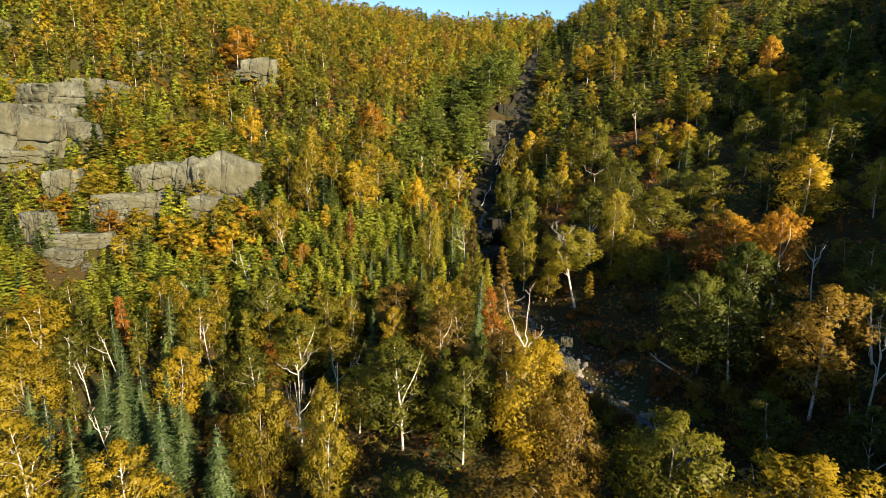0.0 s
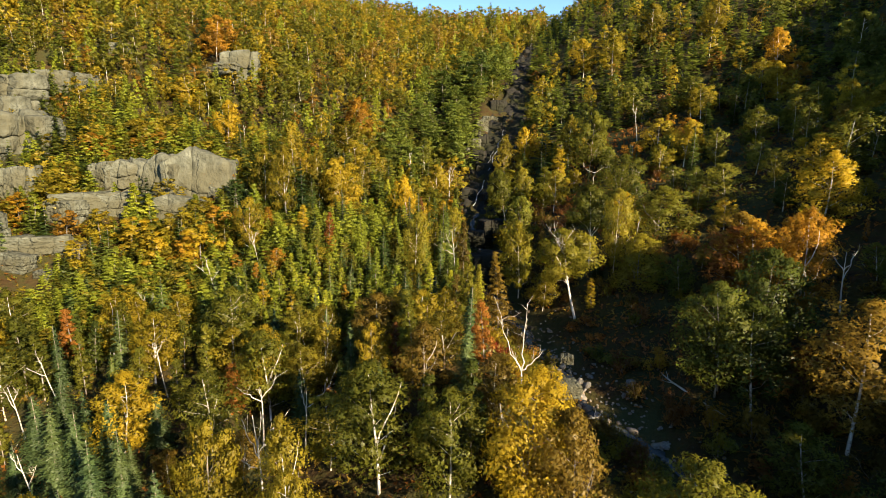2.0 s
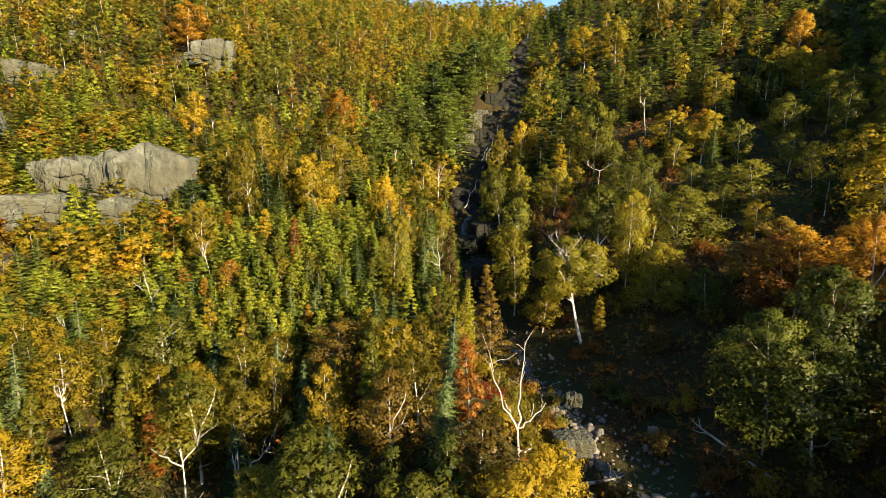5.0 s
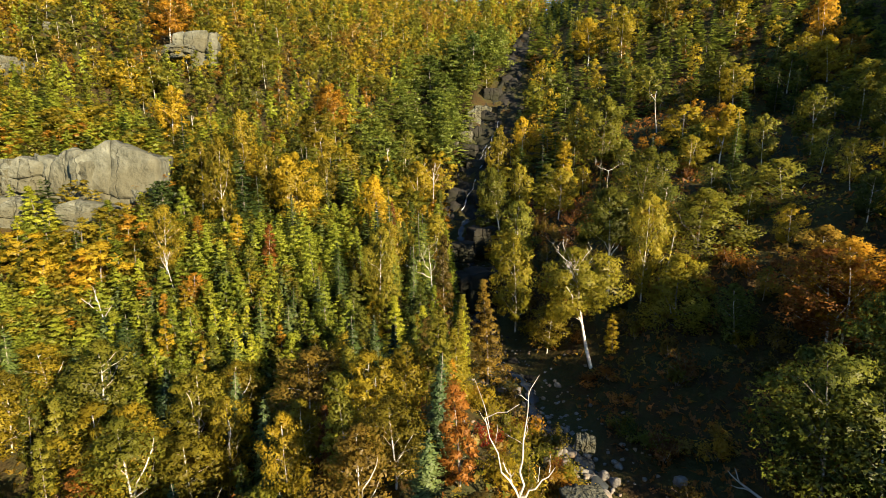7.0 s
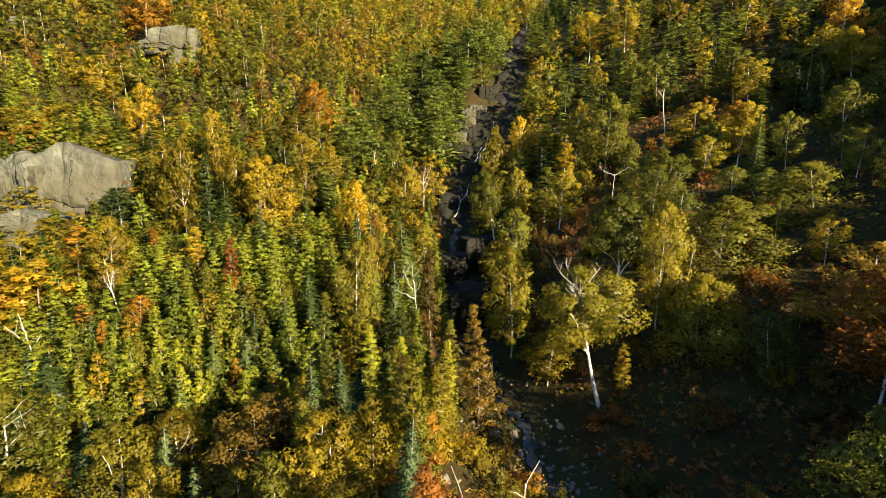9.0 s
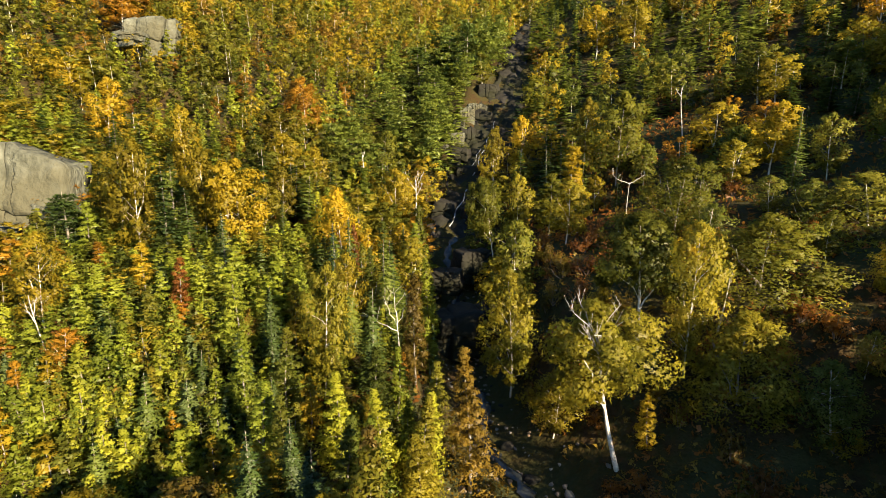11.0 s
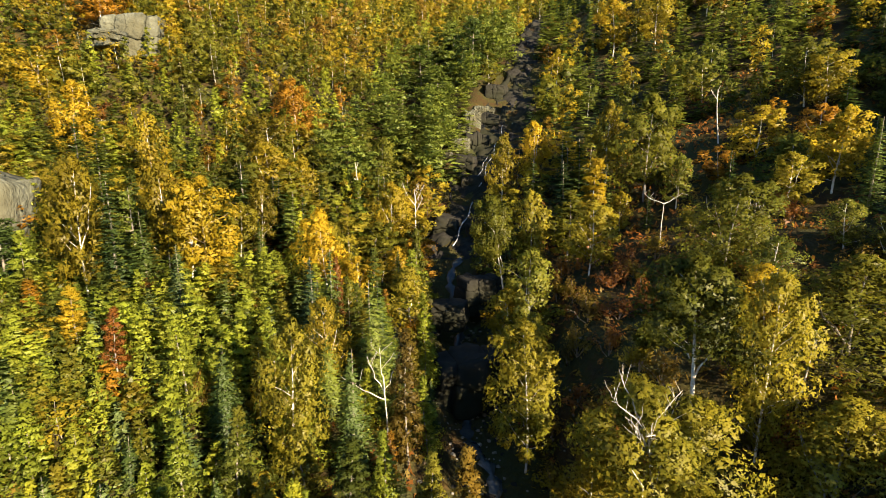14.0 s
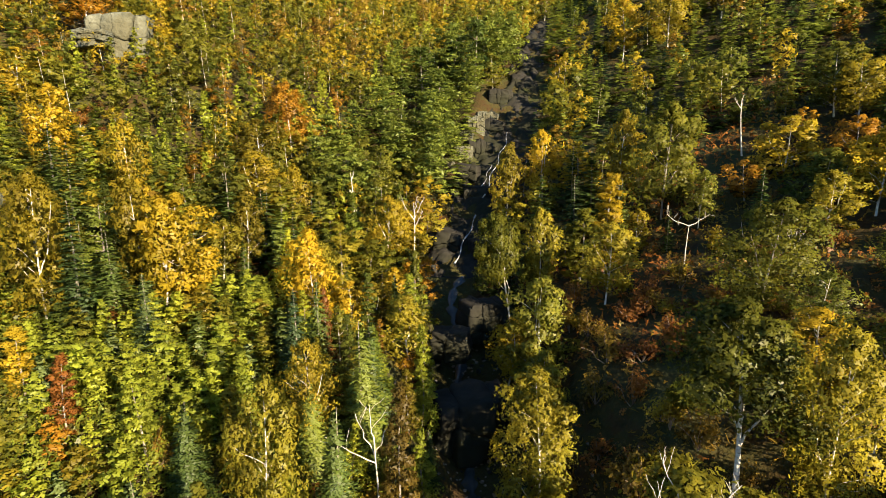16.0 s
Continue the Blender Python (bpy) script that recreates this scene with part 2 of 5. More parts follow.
def ground_z(x, y):
    x, y = np.asarray(x, float), np.asarray(y, float)
    xs, zs = np.interp(y, COURSE_Y, COURSE_X), np.interp(y, COURSE_Y, COURSE_Z)
    across = x - xs
    # hillside on the sunny side: valley floor, then a slope that steepens behind the cliffs and rounds off at the crest
    base = np.interp(y, [-300, -60, 0, 40, 68, 85, 100, 110, 120, 129, 138, 159, 200, 240, 262, 400, 900, 2500], [-22, -5, 0.5, 4.2, 10.2, 14.6, 16.5, 17.8, 21, 25, 30.5, 42, 62, 79.5, 80.5, 66, 40, 10])
    rise = np.interp(y, [40, 55, 80, 90, 102, 126, 140, 180, 210, 240, 600], [0, 0.02, 0.09, 0.17, 0.24, 0.27, 0.3, 0.28, 0.18, 0.14, 0.1])
    left = base + rise * np.clip(-x, 0, 400)
    # swelling of the young wood's slope, and the hollow under the cliffs
    left = left + 3.6 * np.exp(-((x + 15) / 11.0) ** 2 - ((y - 74) / 12.0) ** 2) - 2.2 * np.exp(-((x + 44) / 12.0) ** 2 - ((y - 66) / 12.0) ** 2)
    # mound on the bank of the stream
    left = left + 6.2 * np.exp(-((x - 4) / 8.0) ** 2 - ((y - 46) / 12.0) ** 2)
    # brow of the gully
    left = left + 4.5 * np.exp(-((across + 7) / 5.0) ** 2) * smooth((y - 112) / 12) * smooth((184 - y) / 18)
    width = np.interp(y, [40, 60, 75, 100, 130], [9, 7, 5, 4, 5])
    left = zs + (left - zs) * smooth((-across - 1.2) / width)
    # shaded slope across the stream
    reach = np.clip(across - 2.0, 0, None)
    bank = np.interp(y, [62, 74, 82, 89, 96, 110, 126, 150], [0, 5.5, 8.0, 6.5, 4.5, 3.5, 3.0, 0])
    right = (zs + (0.43 - 0.012 * bank) * (np.minimum(reach, 150) - 2 * (1 - np.exp(-reach / 6))) + 0.1 * np.clip(reach - 150, 0, 300)
             + bank * smooth((across - 1.5) / 8.0))
    # a steeper shoulder added farther out, unseen, to shade the upper slope
    right = right + 0.29 * np.clip(x - (0.83 * y + 18), 0, 60) * smooth((y - 38) / 14) * smooth((190 - y) / 60)
    # an unseen hill added on the sun's side to throw shade over this bank
    right = right + 5.3 * smooth((x - 48) / 26) * smooth((66 - y) / 26)
    # the ridge above the gully's head
    right = right + 5.0 * smooth((across - 3) / 14) * smooth((y - 150) / 50)
    z = np.where(across < 0, left, right)
    return z + ripple(x, y) * np.clip(np.abs(across) / 6, 0.25, 1)


def stream_at(y):
    return float(np.interp(y, COURSE_Y, COURSE_X))


def spaced(lo, mid_lo, mid_hi, hi, step):
    """Grid lines: even in the middle, ever wider apart towards the horizon."""
    mid = np.arange(mid_lo, mid_hi + step, step)
    def out(a, b):
        n = 26
        return a + (b - a) * (np.arange(1, n + 1) / n) ** 2.6
    return np.concatenate([out(mid_lo, lo)[::-1], mid, out(mid[-1], hi)])


def mesh_of(name, verts, faces, mat=None, shade=False):
    me = bpy.data.meshes.new(name)
    verts, faces = np.asarray(verts, np.float32), np.asarray(faces, np.int32)
    n, k = faces.shape
    me.vertices.add(len(verts)); me.vertices.foreach_set("co", verts.ravel())
    me.loops.add(n * k); me.loops.foreach_set("vertex_index", faces.ravel())
    me.polygons.add(n); me.polygons.foreach_set("loop_start", np.arange(0, n * k, k, dtype=np.int32))
    me.update(calc_edges=True)
    if shade:
        me.polygons.foreach_set("use_smooth", np.ones(n, bool))
    if mat:
        me.materials.append(mat)
    return me


def grid_mesh(name, gx, gy, height, mat):
    X, Y = np.meshgrid(gx, gy)
    V = np.stack([X, Y, height(X, Y)], -1).reshape(-1, 3)
    i = np.arange((len(gy) - 1) * len(gx)).reshape(len(gy) - 1, len(gx))[:, :-1].ravel()
    return mesh_of(name, V, np.stack([i, i + 1, i + 1 + len(gx), i + len(gx)], -1), mat, True)


ground = new("ground", grid_mesh("ground", spaced(-2600, -110, 110, 2600, 1.6), spaced(-2600, -20, 290, 2600, 1.6), ground_z, FOREST_FLOOR))
tagged(ground, "forest floor of leaf litter, moss and low grass on steep valley sides", "ground", kind="structure")


# ---- building blocks for plants ----
def cards(centres, normals, length, width, rng):
    """Small leaf shapes, one three-cornered blade at each centre."""
    n = len(centres)
    nrm = normals / (np.linalg.norm(normals, axis=1, keepdims=True) + 1e-9)
    a = rng.normal(size=(n, 3))
    a -= nrm * (a * nrm).sum(1, keepdims=True)
    a /= np.linalg.norm(a, axis=1, keepdims=True) + 1e-9
    b = np.cross(a, nrm)
    L = length * rng.uniform(0.9, 1.75, (n, 1))
    W = width * rng.uniform(0.9, 1.75, (n, 1))
    tip = nrm * W * rng.uniform(-0.35, 0.35, (n, 1))
    V = np.stack([centres - a * L * 0.5 + b * W * rng.uniform(-0.3, 0.3, (n, 1)) + tip, centres + b * W * 0.5 + a * L * rng.uniform(-0.1, 0.5, (n, 1)), centres - b * W * 0.5 + a * L * 0.3], 1)
    return V.reshape(-1, 3), np.arange(3 * n).reshape(n, 3)


def tube(points, radii, sides=6):
    """A tapering round limb along a line of points."""
    P = np.asarray(points, float)
    R = np.asarray(radii, float)
    d = np.gradient(P, axis=0)
    d /= np.linalg.norm(d, axis=1, keepdims=True) + 1e-9
    ref = np.where(np.abs(d[:, 2:3]) > 0.9, np.array([[1.0, 0, 0]]), np.array([[0, 0, 1.0]]))
    u = np.cross(d, ref)
    u /= np.linalg.norm(u, axis=1, keepdims=True) + 1e-9
    v = np.cross(d, u)
    ang = np.arange(sides) * 2 * np.pi / sides
    V = P[:, None] + R[:, None, None] * (np.cos(ang)[None, :, None] * u[:, None] + np.sin(ang)[None, :, None] * v[:, None])
    F = []
    for i in range(len(P) - 1):
        for j in range(sides):
            F.append((i * sides + j, i * sides + (j + 1) % sides, (i + 1) * sides + (j + 1) % sides, (i + 1) * sides + j))
    return V.reshape(-1, 3), np.array(F)


def joined(pieces):
    V, F, at = [], [], 0
    for v, f in pieces:
        V.append(v); F.append(f + at); at += len(v)
    return np.concatenate(V), np.concatenate(F)


def limb(a, b, r0, r1, rng, sag=0.1, n=5, sides=5):
    """A slightly crooked branch from a to b."""
    a, b = np.asarray(a, float), np.asarray(b, float)
    t = np.linspace(0, 1, n)[:, None]
    size = np.linalg.norm(b - a)
    P = a + (b - a) * t + rng.normal(size=(n, 3)) * size * 0.035 * np.sin(np.pi * t) + np.array([0, 0, -sag * size]) * np.sin(np.pi * t)
    return tube(P, r0 + (r1 - r0) * t[:, 0], sides)


def trunk_line(h, rng, bend=0.03, n=9):
    t = np.linspace(0, 1, n)
    ph = rng.uniform(0, 6.28, 2)
    return np.stack([h * bend * (np.sin(t * 3.1 + ph[0]) - np.sin(ph[0])), h * bend * (np.sin(t * 2.6 + ph[1]) - np.sin(ph[1])), t * h], -1)


def profile(kind, t):
    """How wide a crown is at a share t of its height."""
    if kind == "column":
        return np.clip(np.sin(np.pi * np.clip(t * 0.86 + 0.12, 0, 1)) ** 0.55, 0.05, 1) * (1 - 0.45 * t)
    if kind == "egg":
        return np.sqrt(np.clip(1 - ((t - 0.42) / 0.6) ** 2, 0.02, 1))
    if kind == "dome":
        return np.sqrt(np.clip(1 - ((t - 0.3) / 0.72) ** 2, 0.02, 1))
    return np.clip(1 - t, 0.02, 1) ** 0.85


def broadleaf(kind, clear, puffs, leaves, length, width, seed, radius=2.4, forks=1, height=10.0, sides=6, trunk=0.10, bough=1.0):
    """A broadleaved tree 10 m high: the bare wood (trunk and limbs), and the crown of small leaves in clumps with gaps between."""
    rng = np.random.default_rng(seed)
    spine = trunk_line(height * 0.93, rng, 0.018 if kind == "column" else 0.03)
    wood = [tube(spine, np.linspace(trunk, 0.02, len(spine)), sides)]
    at = lambda z: np.array([np.interp(z, spine[:, 2], spine[:, 0]), np.interp(z, spine[:, 2], spine[:, 1]), z])
    for f in range(forks - 1):
        z = height * rng.uniform(0.2, 0.4)
        ang = rng.uniform(0, 6.28)
        tip = at(z) + np.array([np.cos(ang) * radius * 0.55, np.sin(ang) * radius * 0.55, height * rng.uniform(0.35, 0.5)])
        wood.append(limb(at(z), tip, 0.065, 0.018, rng, 0.04, 6))
    top = height
    C, N, D = [], [], []
    per = leaves // puffs
    for i in range(puffs):
        t = (i + rng.uniform(0.1, 0.9)) / puffs
        z = height * clear + t * (top - height * clear)
        ang = i * 2.399 + rng.uniform(-0.6, 0.6)
        wide = radius * profile(kind, t)
        reach = wide * (rng.uniform(0.35, 0.8) if kind in ("cone", "column") else rng.uniform(0.3, 1.0)) * (0.3 if t > 0.93 else 1)
        c = at(min(z, height * 0.93)) + np.array([np.cos(ang) * reach, np.sin(ang) * reach, 0])
        c[2] = z
        if i % (7 if kind == "cone" else 3) == 0:
            base = at(max(height * clear * 0.8, z - reach * rng.uniform(0.5, 1.0)))
            wood.append(limb(base, c, 0.024, 0.008, rng, -0.03, 4, 4))
        pr = max(0.5 * bough, wide * (rng.uniform(0.36, 0.62) if kind in ("cone", "column") else rng.uniform(0.25, 0.5))) * (0.85 if kind == "column" else 1)
        k = int(per * rng.uniform(0.6, 1.4) * (0.6 + 0.6 * profile(kind, t)))
        d = rng.normal(size=(k, 3))
        d /= np.linalg.norm(d, axis=1, keepdims=True)
        rad = pr * rng.uniform(0.25, 1.12, (k, 1)) ** 0.6
        C.append(c + d * rad * np.array([1, 1, 0.78 * bough]) - np.array([0, 0, 0.4 * (1 - bough)]) * rad * rad)
        N.append(d + rng.normal(size=(k, 3)) * 0.6 + np.array([0, 0, 0.3]))
        D.append(d)
    centres = np.concatenate(C)
    V, F = cards(centres, np.concatenate(N), length, width, rng)
    mid = at(height * (clear + 0.35 * (1 - clear)))
    out = (centres - mid) / np.array([radius, radius, 0.5 * height * (1 - clear)])
    return joined(wood), (V, F, np.repeat(np.concatenate(D) * 0.75 + out * 0.8 + rng.normal(size=out.shape) * 0.16 + np.array([0, 0, 0.08]), 3, axis=0))


def conifer(levels, boughs, steps, length, width, seed, radius=1.9, height=10.0, thin=0.0, taper=0.85, droop=0.36, twins=1):
    """A spruce 10 m high: whorls of drooping boughs, each a spray of needled twigs, that grow shorter to a pointed tip."""
    rng = np.random.default_rng(seed)
    spine = trunk_line(height, rng, 0.006)
    wood = [tube(spine, np.linspace(0.14, 0.015, len(spine)), 5)]
    V, out = [], []
    for i in range(levels):
        t = (i + 0.3) / levels
        z = height * (0.07 + 0.92 * t)
        wide = radius * (1 - t) ** taper * rng.uniform(0.82, 1.1) + 0.06
        n = max(4, int(boughs * (1 - 0.45 * t)))
        for j in range(n):
            if rng.uniform() < thin:
                continue
            ang = 6.283 * j / n + i * 1.7 + rng.uniform(-0.25, 0.25)
            reach = wide * rng.uniform(0.66, 1.14)
            rise = rng.uniform(-0.5, 0.5) * height / levels
            out_d = np.array([np.cos(ang), np.sin(ang), 0])
            side = np.array([-np.sin(ang), np.cos(ang), 0])
            for s in range(steps * twins):
                u = (s + 0.75) / (steps * twins)
                aside = (s % twins - 0.5 * (twins - 1)) * rng.uniform(0.5, 1.3)
                p = out_d * reach * u + side * aside * reach * 0.34 * (1.1 - 0.6 * u) + np.array([0, 0, z + rise - reach * droop * u ** 1.3 + reach * 0.1 * u ** 3])
                size = 1.3 * length * (1.12 - 0.45 * u) * (0.55 + 0.55 * (1 - t))
                w = 1.35 * width * (1.25 - 0.75 * u) * (0.55 + 0.55 * (1 - t))
                a = out_d * 0.9 + side * (rng.uniform(-0.55, 0.55) + 0.7 * aside) + np.array([0, 0, rng.uniform(-0.5, 0.12)])
                a /= np.linalg.norm(a)
                b = np.cross(a, np.array([rng.uniform(-0.5, 0.5), rng.uniform(-0.5, 0.5), 1.0]))
                b /= np.linalg.norm(b)
                V.append(np.stack([p - a * size * 0.4 + b * w * 0.5 - np.array([0, 0, w * 0.25]), p + a * size * 0.6, p - a * size * 0.4 - b * w * 0.5 - np.array([0, 0, w * 0.25])]))
                facing = out_d * (0.5 + 0.4 * u) + side * rng.uniform(-0.3, 0.3) + np.array([0, 0, rng.uniform(0.15, 0.5)])
                out += [facing, facing, facing]
    V = np.concatenate(V)
    return joined(wood), (V, np.arange(len(V)).reshape(-1, 3), np.array(out))


def pine(layers, tufts, length, width, seed, radius=2.6, height=10.0):
    """A pine 10 m high: bare lower trunk and uneven, level plates of tufted needles."""
    rng = np.random.default_rng(seed)
    spine = trunk_line(height, rng, 0.012)
    wood = [tube(spine, np.linspace(0.16, 0.02, len(spine)), 5)]
    C, N = [], []
    for i in range(layers):
        t = i / layers
        z = height * (0.25 + 0.73 * t)
        n = int(rng.integers(3, 6))
        for j in range(n):
            ang = rng.uniform(0, 6.283)
            reach = radius * (1.0 - 0.75 * t) * rng.uniform(0.55, 1.1)
            tip = np.array([np.cos(ang) * reach, np.sin(ang) * reach, z + reach * 0.16])
            wood.append(limb((0, 0, z - 0.2), tip, 0.04, 0.012, rng, 0.05, 4, 4))
            k = tufts
            u = rng.uniform(0.35, 1.05, (k, 1))
            C.append(np.array([0, 0, z - 0.1]) + (tip - np.array([0, 0, z - 0.1])) * u + rng.normal(size=(k, 3)) * np.array([0.3, 0.3, 0.13]) * (0.5 + reach * 0.35))
            N.append(rng.normal(size=(k, 3)) * 0.6 + np.array([0, 0, 1.0]))
    centres = np.concatenate(C)
    V, F = cards(centres, np.concatenate(N), length, width, rng)
    return joined(wood), (V, F, np.repeat(np.concatenate(N) * 0.6 + centres * np.array([0.3, 0.3, 0]), 3, axis=0))


def bush(leaves, length, width, seed, twigs=14):
    """A shrub 1.5 m high: twigs that fan out of one root and a loose skin of leaves."""
    rng = np.random.default_rng(seed)
    wood, C, N = [], [], []
    for i in range(twigs):
        ang, out = rng.uniform(0, 6.283), rng.uniform(0.2, 1.1)
        tip = np.array([np.cos(ang) * out, np.sin(ang) * out, rng.uniform(0.8, 1.6) * (1.15 - 0.35 * out)])
        wood.append(limb((0, 0, -0.15), tip, 0.022, 0.006, rng, -0.1, 4, 4))
        k = leaves // twigs
        d = rng.normal(size=(k, 3))
        C.append(np.array(tip) * rng.uniform(0.45, 1.0, (k, 1)) + d * 0.2)
        N.append(d + np.array([0, 0, 0.8]))
    V, F = cards(np.concatenate(C), np.concatenate(N), length, width, rng)
    return joined(wood), (V, F, np.repeat(np.concatenate(C) * np.array([0.8, 0.8, 0.5]) + rng.normal(size=(len(V) // 3, 3)) * 0.3 + np.array([0, 0, 0.5]), 3, axis=0))


def angular(seed, planes=16, subdiv=3, rough=0.05, flat=1.0):
    """A broken rock of radius 1: planes cut from a ball, with worn edges."""
    rng = np.random.default_rng(seed)
    bm = bmesh.new()
    bmesh.ops.create_icosphere(bm, subdivisions=subdiv, radius=1.0)
    V = np.array([v.co[:] for v in bm.verts])
    F = np.array([[v.index for v in f.verts] for f in bm.faces])
    bm.free()
    nrm = rng.normal(size=(planes, 3))
    nrm /= np.linalg.norm(nrm, axis=1, keepdims=True)
    off = rng.uniform(0.42, 0.85, planes)
    dots = V @ nrm.T
    lim = np.where(dots > 0.05, off / np.maximum(dots, 0.05), 9).min(1)
    lim = np.minimum(lim, 1.15)
    wob = np.array([noise.noise(Vector(v) * 2.3 + Vector((seed * 3.1, 0, 0))) + 0.5 * noise.noise(Vector(v) * 5.7) for v in V])
    V = V * (lim * (1 + rough * wob))[:, None]
    V[:, 2] *= flat
    return V, F


def part(name, me, parent, label=""):
    ob = new(name, me)
    ob.parent = parent
    if label:
        tagged(ob, label)
    return ob


def wear(ob, mat):
    """Give one object its own material on a shared mesh."""
    ob.material_slots[0].link = "OBJECT"
    ob.material_slots[0].material = mat


# ---- mesh stock: a few shapes of each kind, in three finenesses ----
STOCK = {}


def rims(me):
    """Mark how far each point of a blade lies from its three sides."""
    mark = me.attributes.new("spray", "FLOAT_VECTOR", "POINT")
    mark.data.foreach_set("vector", np.tile(np.eye(3, dtype=np.float32), (len(me.vertices) // 3, 1)).ravel())


def crown_mesh(name, crown, mat):
    """Leaves that together shade like the rounded clumps they form."""
    me = mesh_of(name, crown[0], crown[1], mat, True)
    nrm = np.asarray(crown[2], np.float32)
    nrm = nrm / (np.linalg.norm(nrm, axis=1, keepdims=True) + 1e-9)
    me.normals_split_custom_set_from_vertices(nrm)
    rims(me)
    return me


def stock(key, wood, crown, bark):
    w = mesh_of(key + "_wood", *wood, bark, True)
    c = crown_mesh(key + "_crown", crown, LEAF["olive"])
    STOCK.setdefault(key, []).append((w, c))


for s in range(4):
    stock("birch_near", *broadleaf("egg", 0.2, 48, 4900, 0.31, 0.27, 10 + s, 2.7, 1 + s % 3), BIRCH_BARK)
    stock("birch_mid", *broadleaf("egg", 0.2, 40, 2800, 0.44, 0.38, 30 + s, 2.7, 1 + s % 2), BIRCH_BARK)
    stock("column_near", *broadleaf("column", 0.08, 34, 2900, 0.33, 0.28, 50 + s, 1.6), GREY_BARK)
    stock("column_mid", *broadleaf("column", 0.08, 28, 1700, 0.46, 0.40, 70 + s, 1.6), GREY_BARK)
    stock("spruce_near", *conifer(26, 14, 5, 0.46, 0.34, 90 + s, 2.3, twins=2), GREY_BARK)
    stock("spruce_mid", *conifer(21, 12, 4, 0.64, 0.48, 110 + s, 2.3, twins=2), GREY_BARK)
    stock("cedar_near", *broadleaf("cone", 0.03, 60, 4600, 0.28, 0.23, 340 + s, 2.0, bough=0.55), GREY_BARK)
    stock("cedar_mid", *broadleaf("cone", 0.03, 46, 2200, 0.44, 0.36, 350 + s, 2.0, bough=0.55), GREY_BARK)
    stock("cedar_small", *broadleaf("cone", 0.03, 30, 900, 0.72, 0.60, 360 + s, 2.1, sides=4, bough=0.55), GREY_BARK)
    stock("dome_near", *broadleaf("dome", 0.2, 52, 8000, 0.28, 0.24, 130 + s, 3.2, 3), GREY_BARK)
    stock("dome_mid", *broadleaf("dome", 0.22, 38, 3600, 0.46, 0.40, 150 + s, 3.2, 2), GREY_BARK)
    stock("pine_mid", *pine(13, 44, 0.62, 0.32, 170 + s), GREY_BARK)
    stock("tall_near", *broadleaf("dome", 0.52, 32, 8200, 0.28, 0.24, 290 + s, 2.9, 2, trunk=0.15), BIRCH_BARK)
    stock("birch_small", *broadleaf("egg", 0.14, 18, 700, 0.78, 0.66, 230 + s, 2.8, sides=4), GREY_BARK)
    stock("column_small", *broadleaf("column", 0.05, 18, 560, 0.66, 0.58, 250 + s, 1.9, sides=4), GREY_BARK)
    stock("spruce_small", *conifer(15, 9, 3, 1.0, 0.78, 270 + s, 2.4, twins=2), GREY_BARK)
    stock("shrub", *bush(560, 0.2, 0.17, 190 + s, 8), TWIG)

LABEL = {
    "birch": "paper birch with white trunk and {c} autumn leaves",
    "column": "slender young hardwood with {c} leaves on the hillside",
    "spruce": "pointed dark green spruce with drooping boughs",
    "cedar": "dense conical {c} cedar with upswept sprays",
    "dome": "broad spreading hardwood with {c} autumn crown",
    "pine": "dark green white pine with uneven layered boughs",
    "shrub": "low {c} shrub among leaf litter",
}
WORD = {"gold": "golden", "yellow": "bright yellow", "bright": "clear golden-yellow", "olive": "olive-yellow", "lime": "yellow-green", "green": "green", "orange": "orange", "rust": "rust-brown", "red": "red", "brown": "faded brown", "needle": "dark green", "blue": "blue-green"}
NAME = {"birch": "birch_tree", "column": "young_tree", "spruce": "spruce_tree", "cedar": "cedar_tree", "dome": "hardwood_tree", "pine": "pine_tree", "shrub": "shrub"}
STOOD = []
pick = random.Random(5)


def plant(kind, x, y, h, wide=None, colour="olive", lean=0.0, towards=0.0, turn=None, sink=0.15, fine=None, shape=None, form=None):
    """Plant one tree: its foot on the ground at x, y, h metres high, its crown wide metres across."""
    fine = fine or ("near" if y < 84 else "mid")
    key = kind if kind == "shrub" else "pine_mid" if kind == "pine" else kind + "_" + fine
    key = form or key
    wood, crown = STOCK[key][pick.randrange(len(STOCK[key])) if shape is None else shape]
    full = 1.5 if kind == "shrub" else 10.0
    broad = {"birch": 5.4, "column": 3.3, "spruce": 4.6, "cedar": 4.0, "dome": 6.4, "pine": 5.0, "shrub": 2.2}[kind]
    sz = h / full
    sx = wide / broad if wide else sz * pick.uniform(1.0, 1.35) * (1.4 if fine == "small" else 1.2 if kind == "cedar" else 1)
    sx = min(max(sx, sz / (1.75 if kind == "column" else 0.85 if kind == "spruce" else 1.45)), sz * 1.75)
    root = new(NAME[kind])
    root.empty_display_size = 0.3
    z = float(ground_z(x, y)) - sink
    root.matrix_world = (Matrix.Translation((x, y, z)) @ Matrix.Rotation(radians(towards), 4, "Z") @ Matrix.Rotation(radians(lean), 4, "Y")
                         @ Matrix.Rotation(radians(pick.uniform(0, 360) if turn is None else turn), 4, "Z") @ Matrix.Diagonal((sx, sx, sz, 1)))
    tagged(root, LABEL[kind].format(c=WORD[colour]), "shrub" if kind == "shrub" else "tree", {"spruce": "spruces in the wood", "cedar": "cedars on the slope", "pine": "pines by the gully", "shrub": "shrubs of the undergrowth"}.get(kind, "hardwoods of the valley"))
    part("trunk" if kind != "shrub" else "stem", wood, root)
    wear(part("crown", crown, root), (TUFT if y > 110 else SPRAY if fine == "small" or y > 84 else LEAF)[colour])
    STOOD.append((x, y, (wide or broad * sx) * 0.5))
    return root


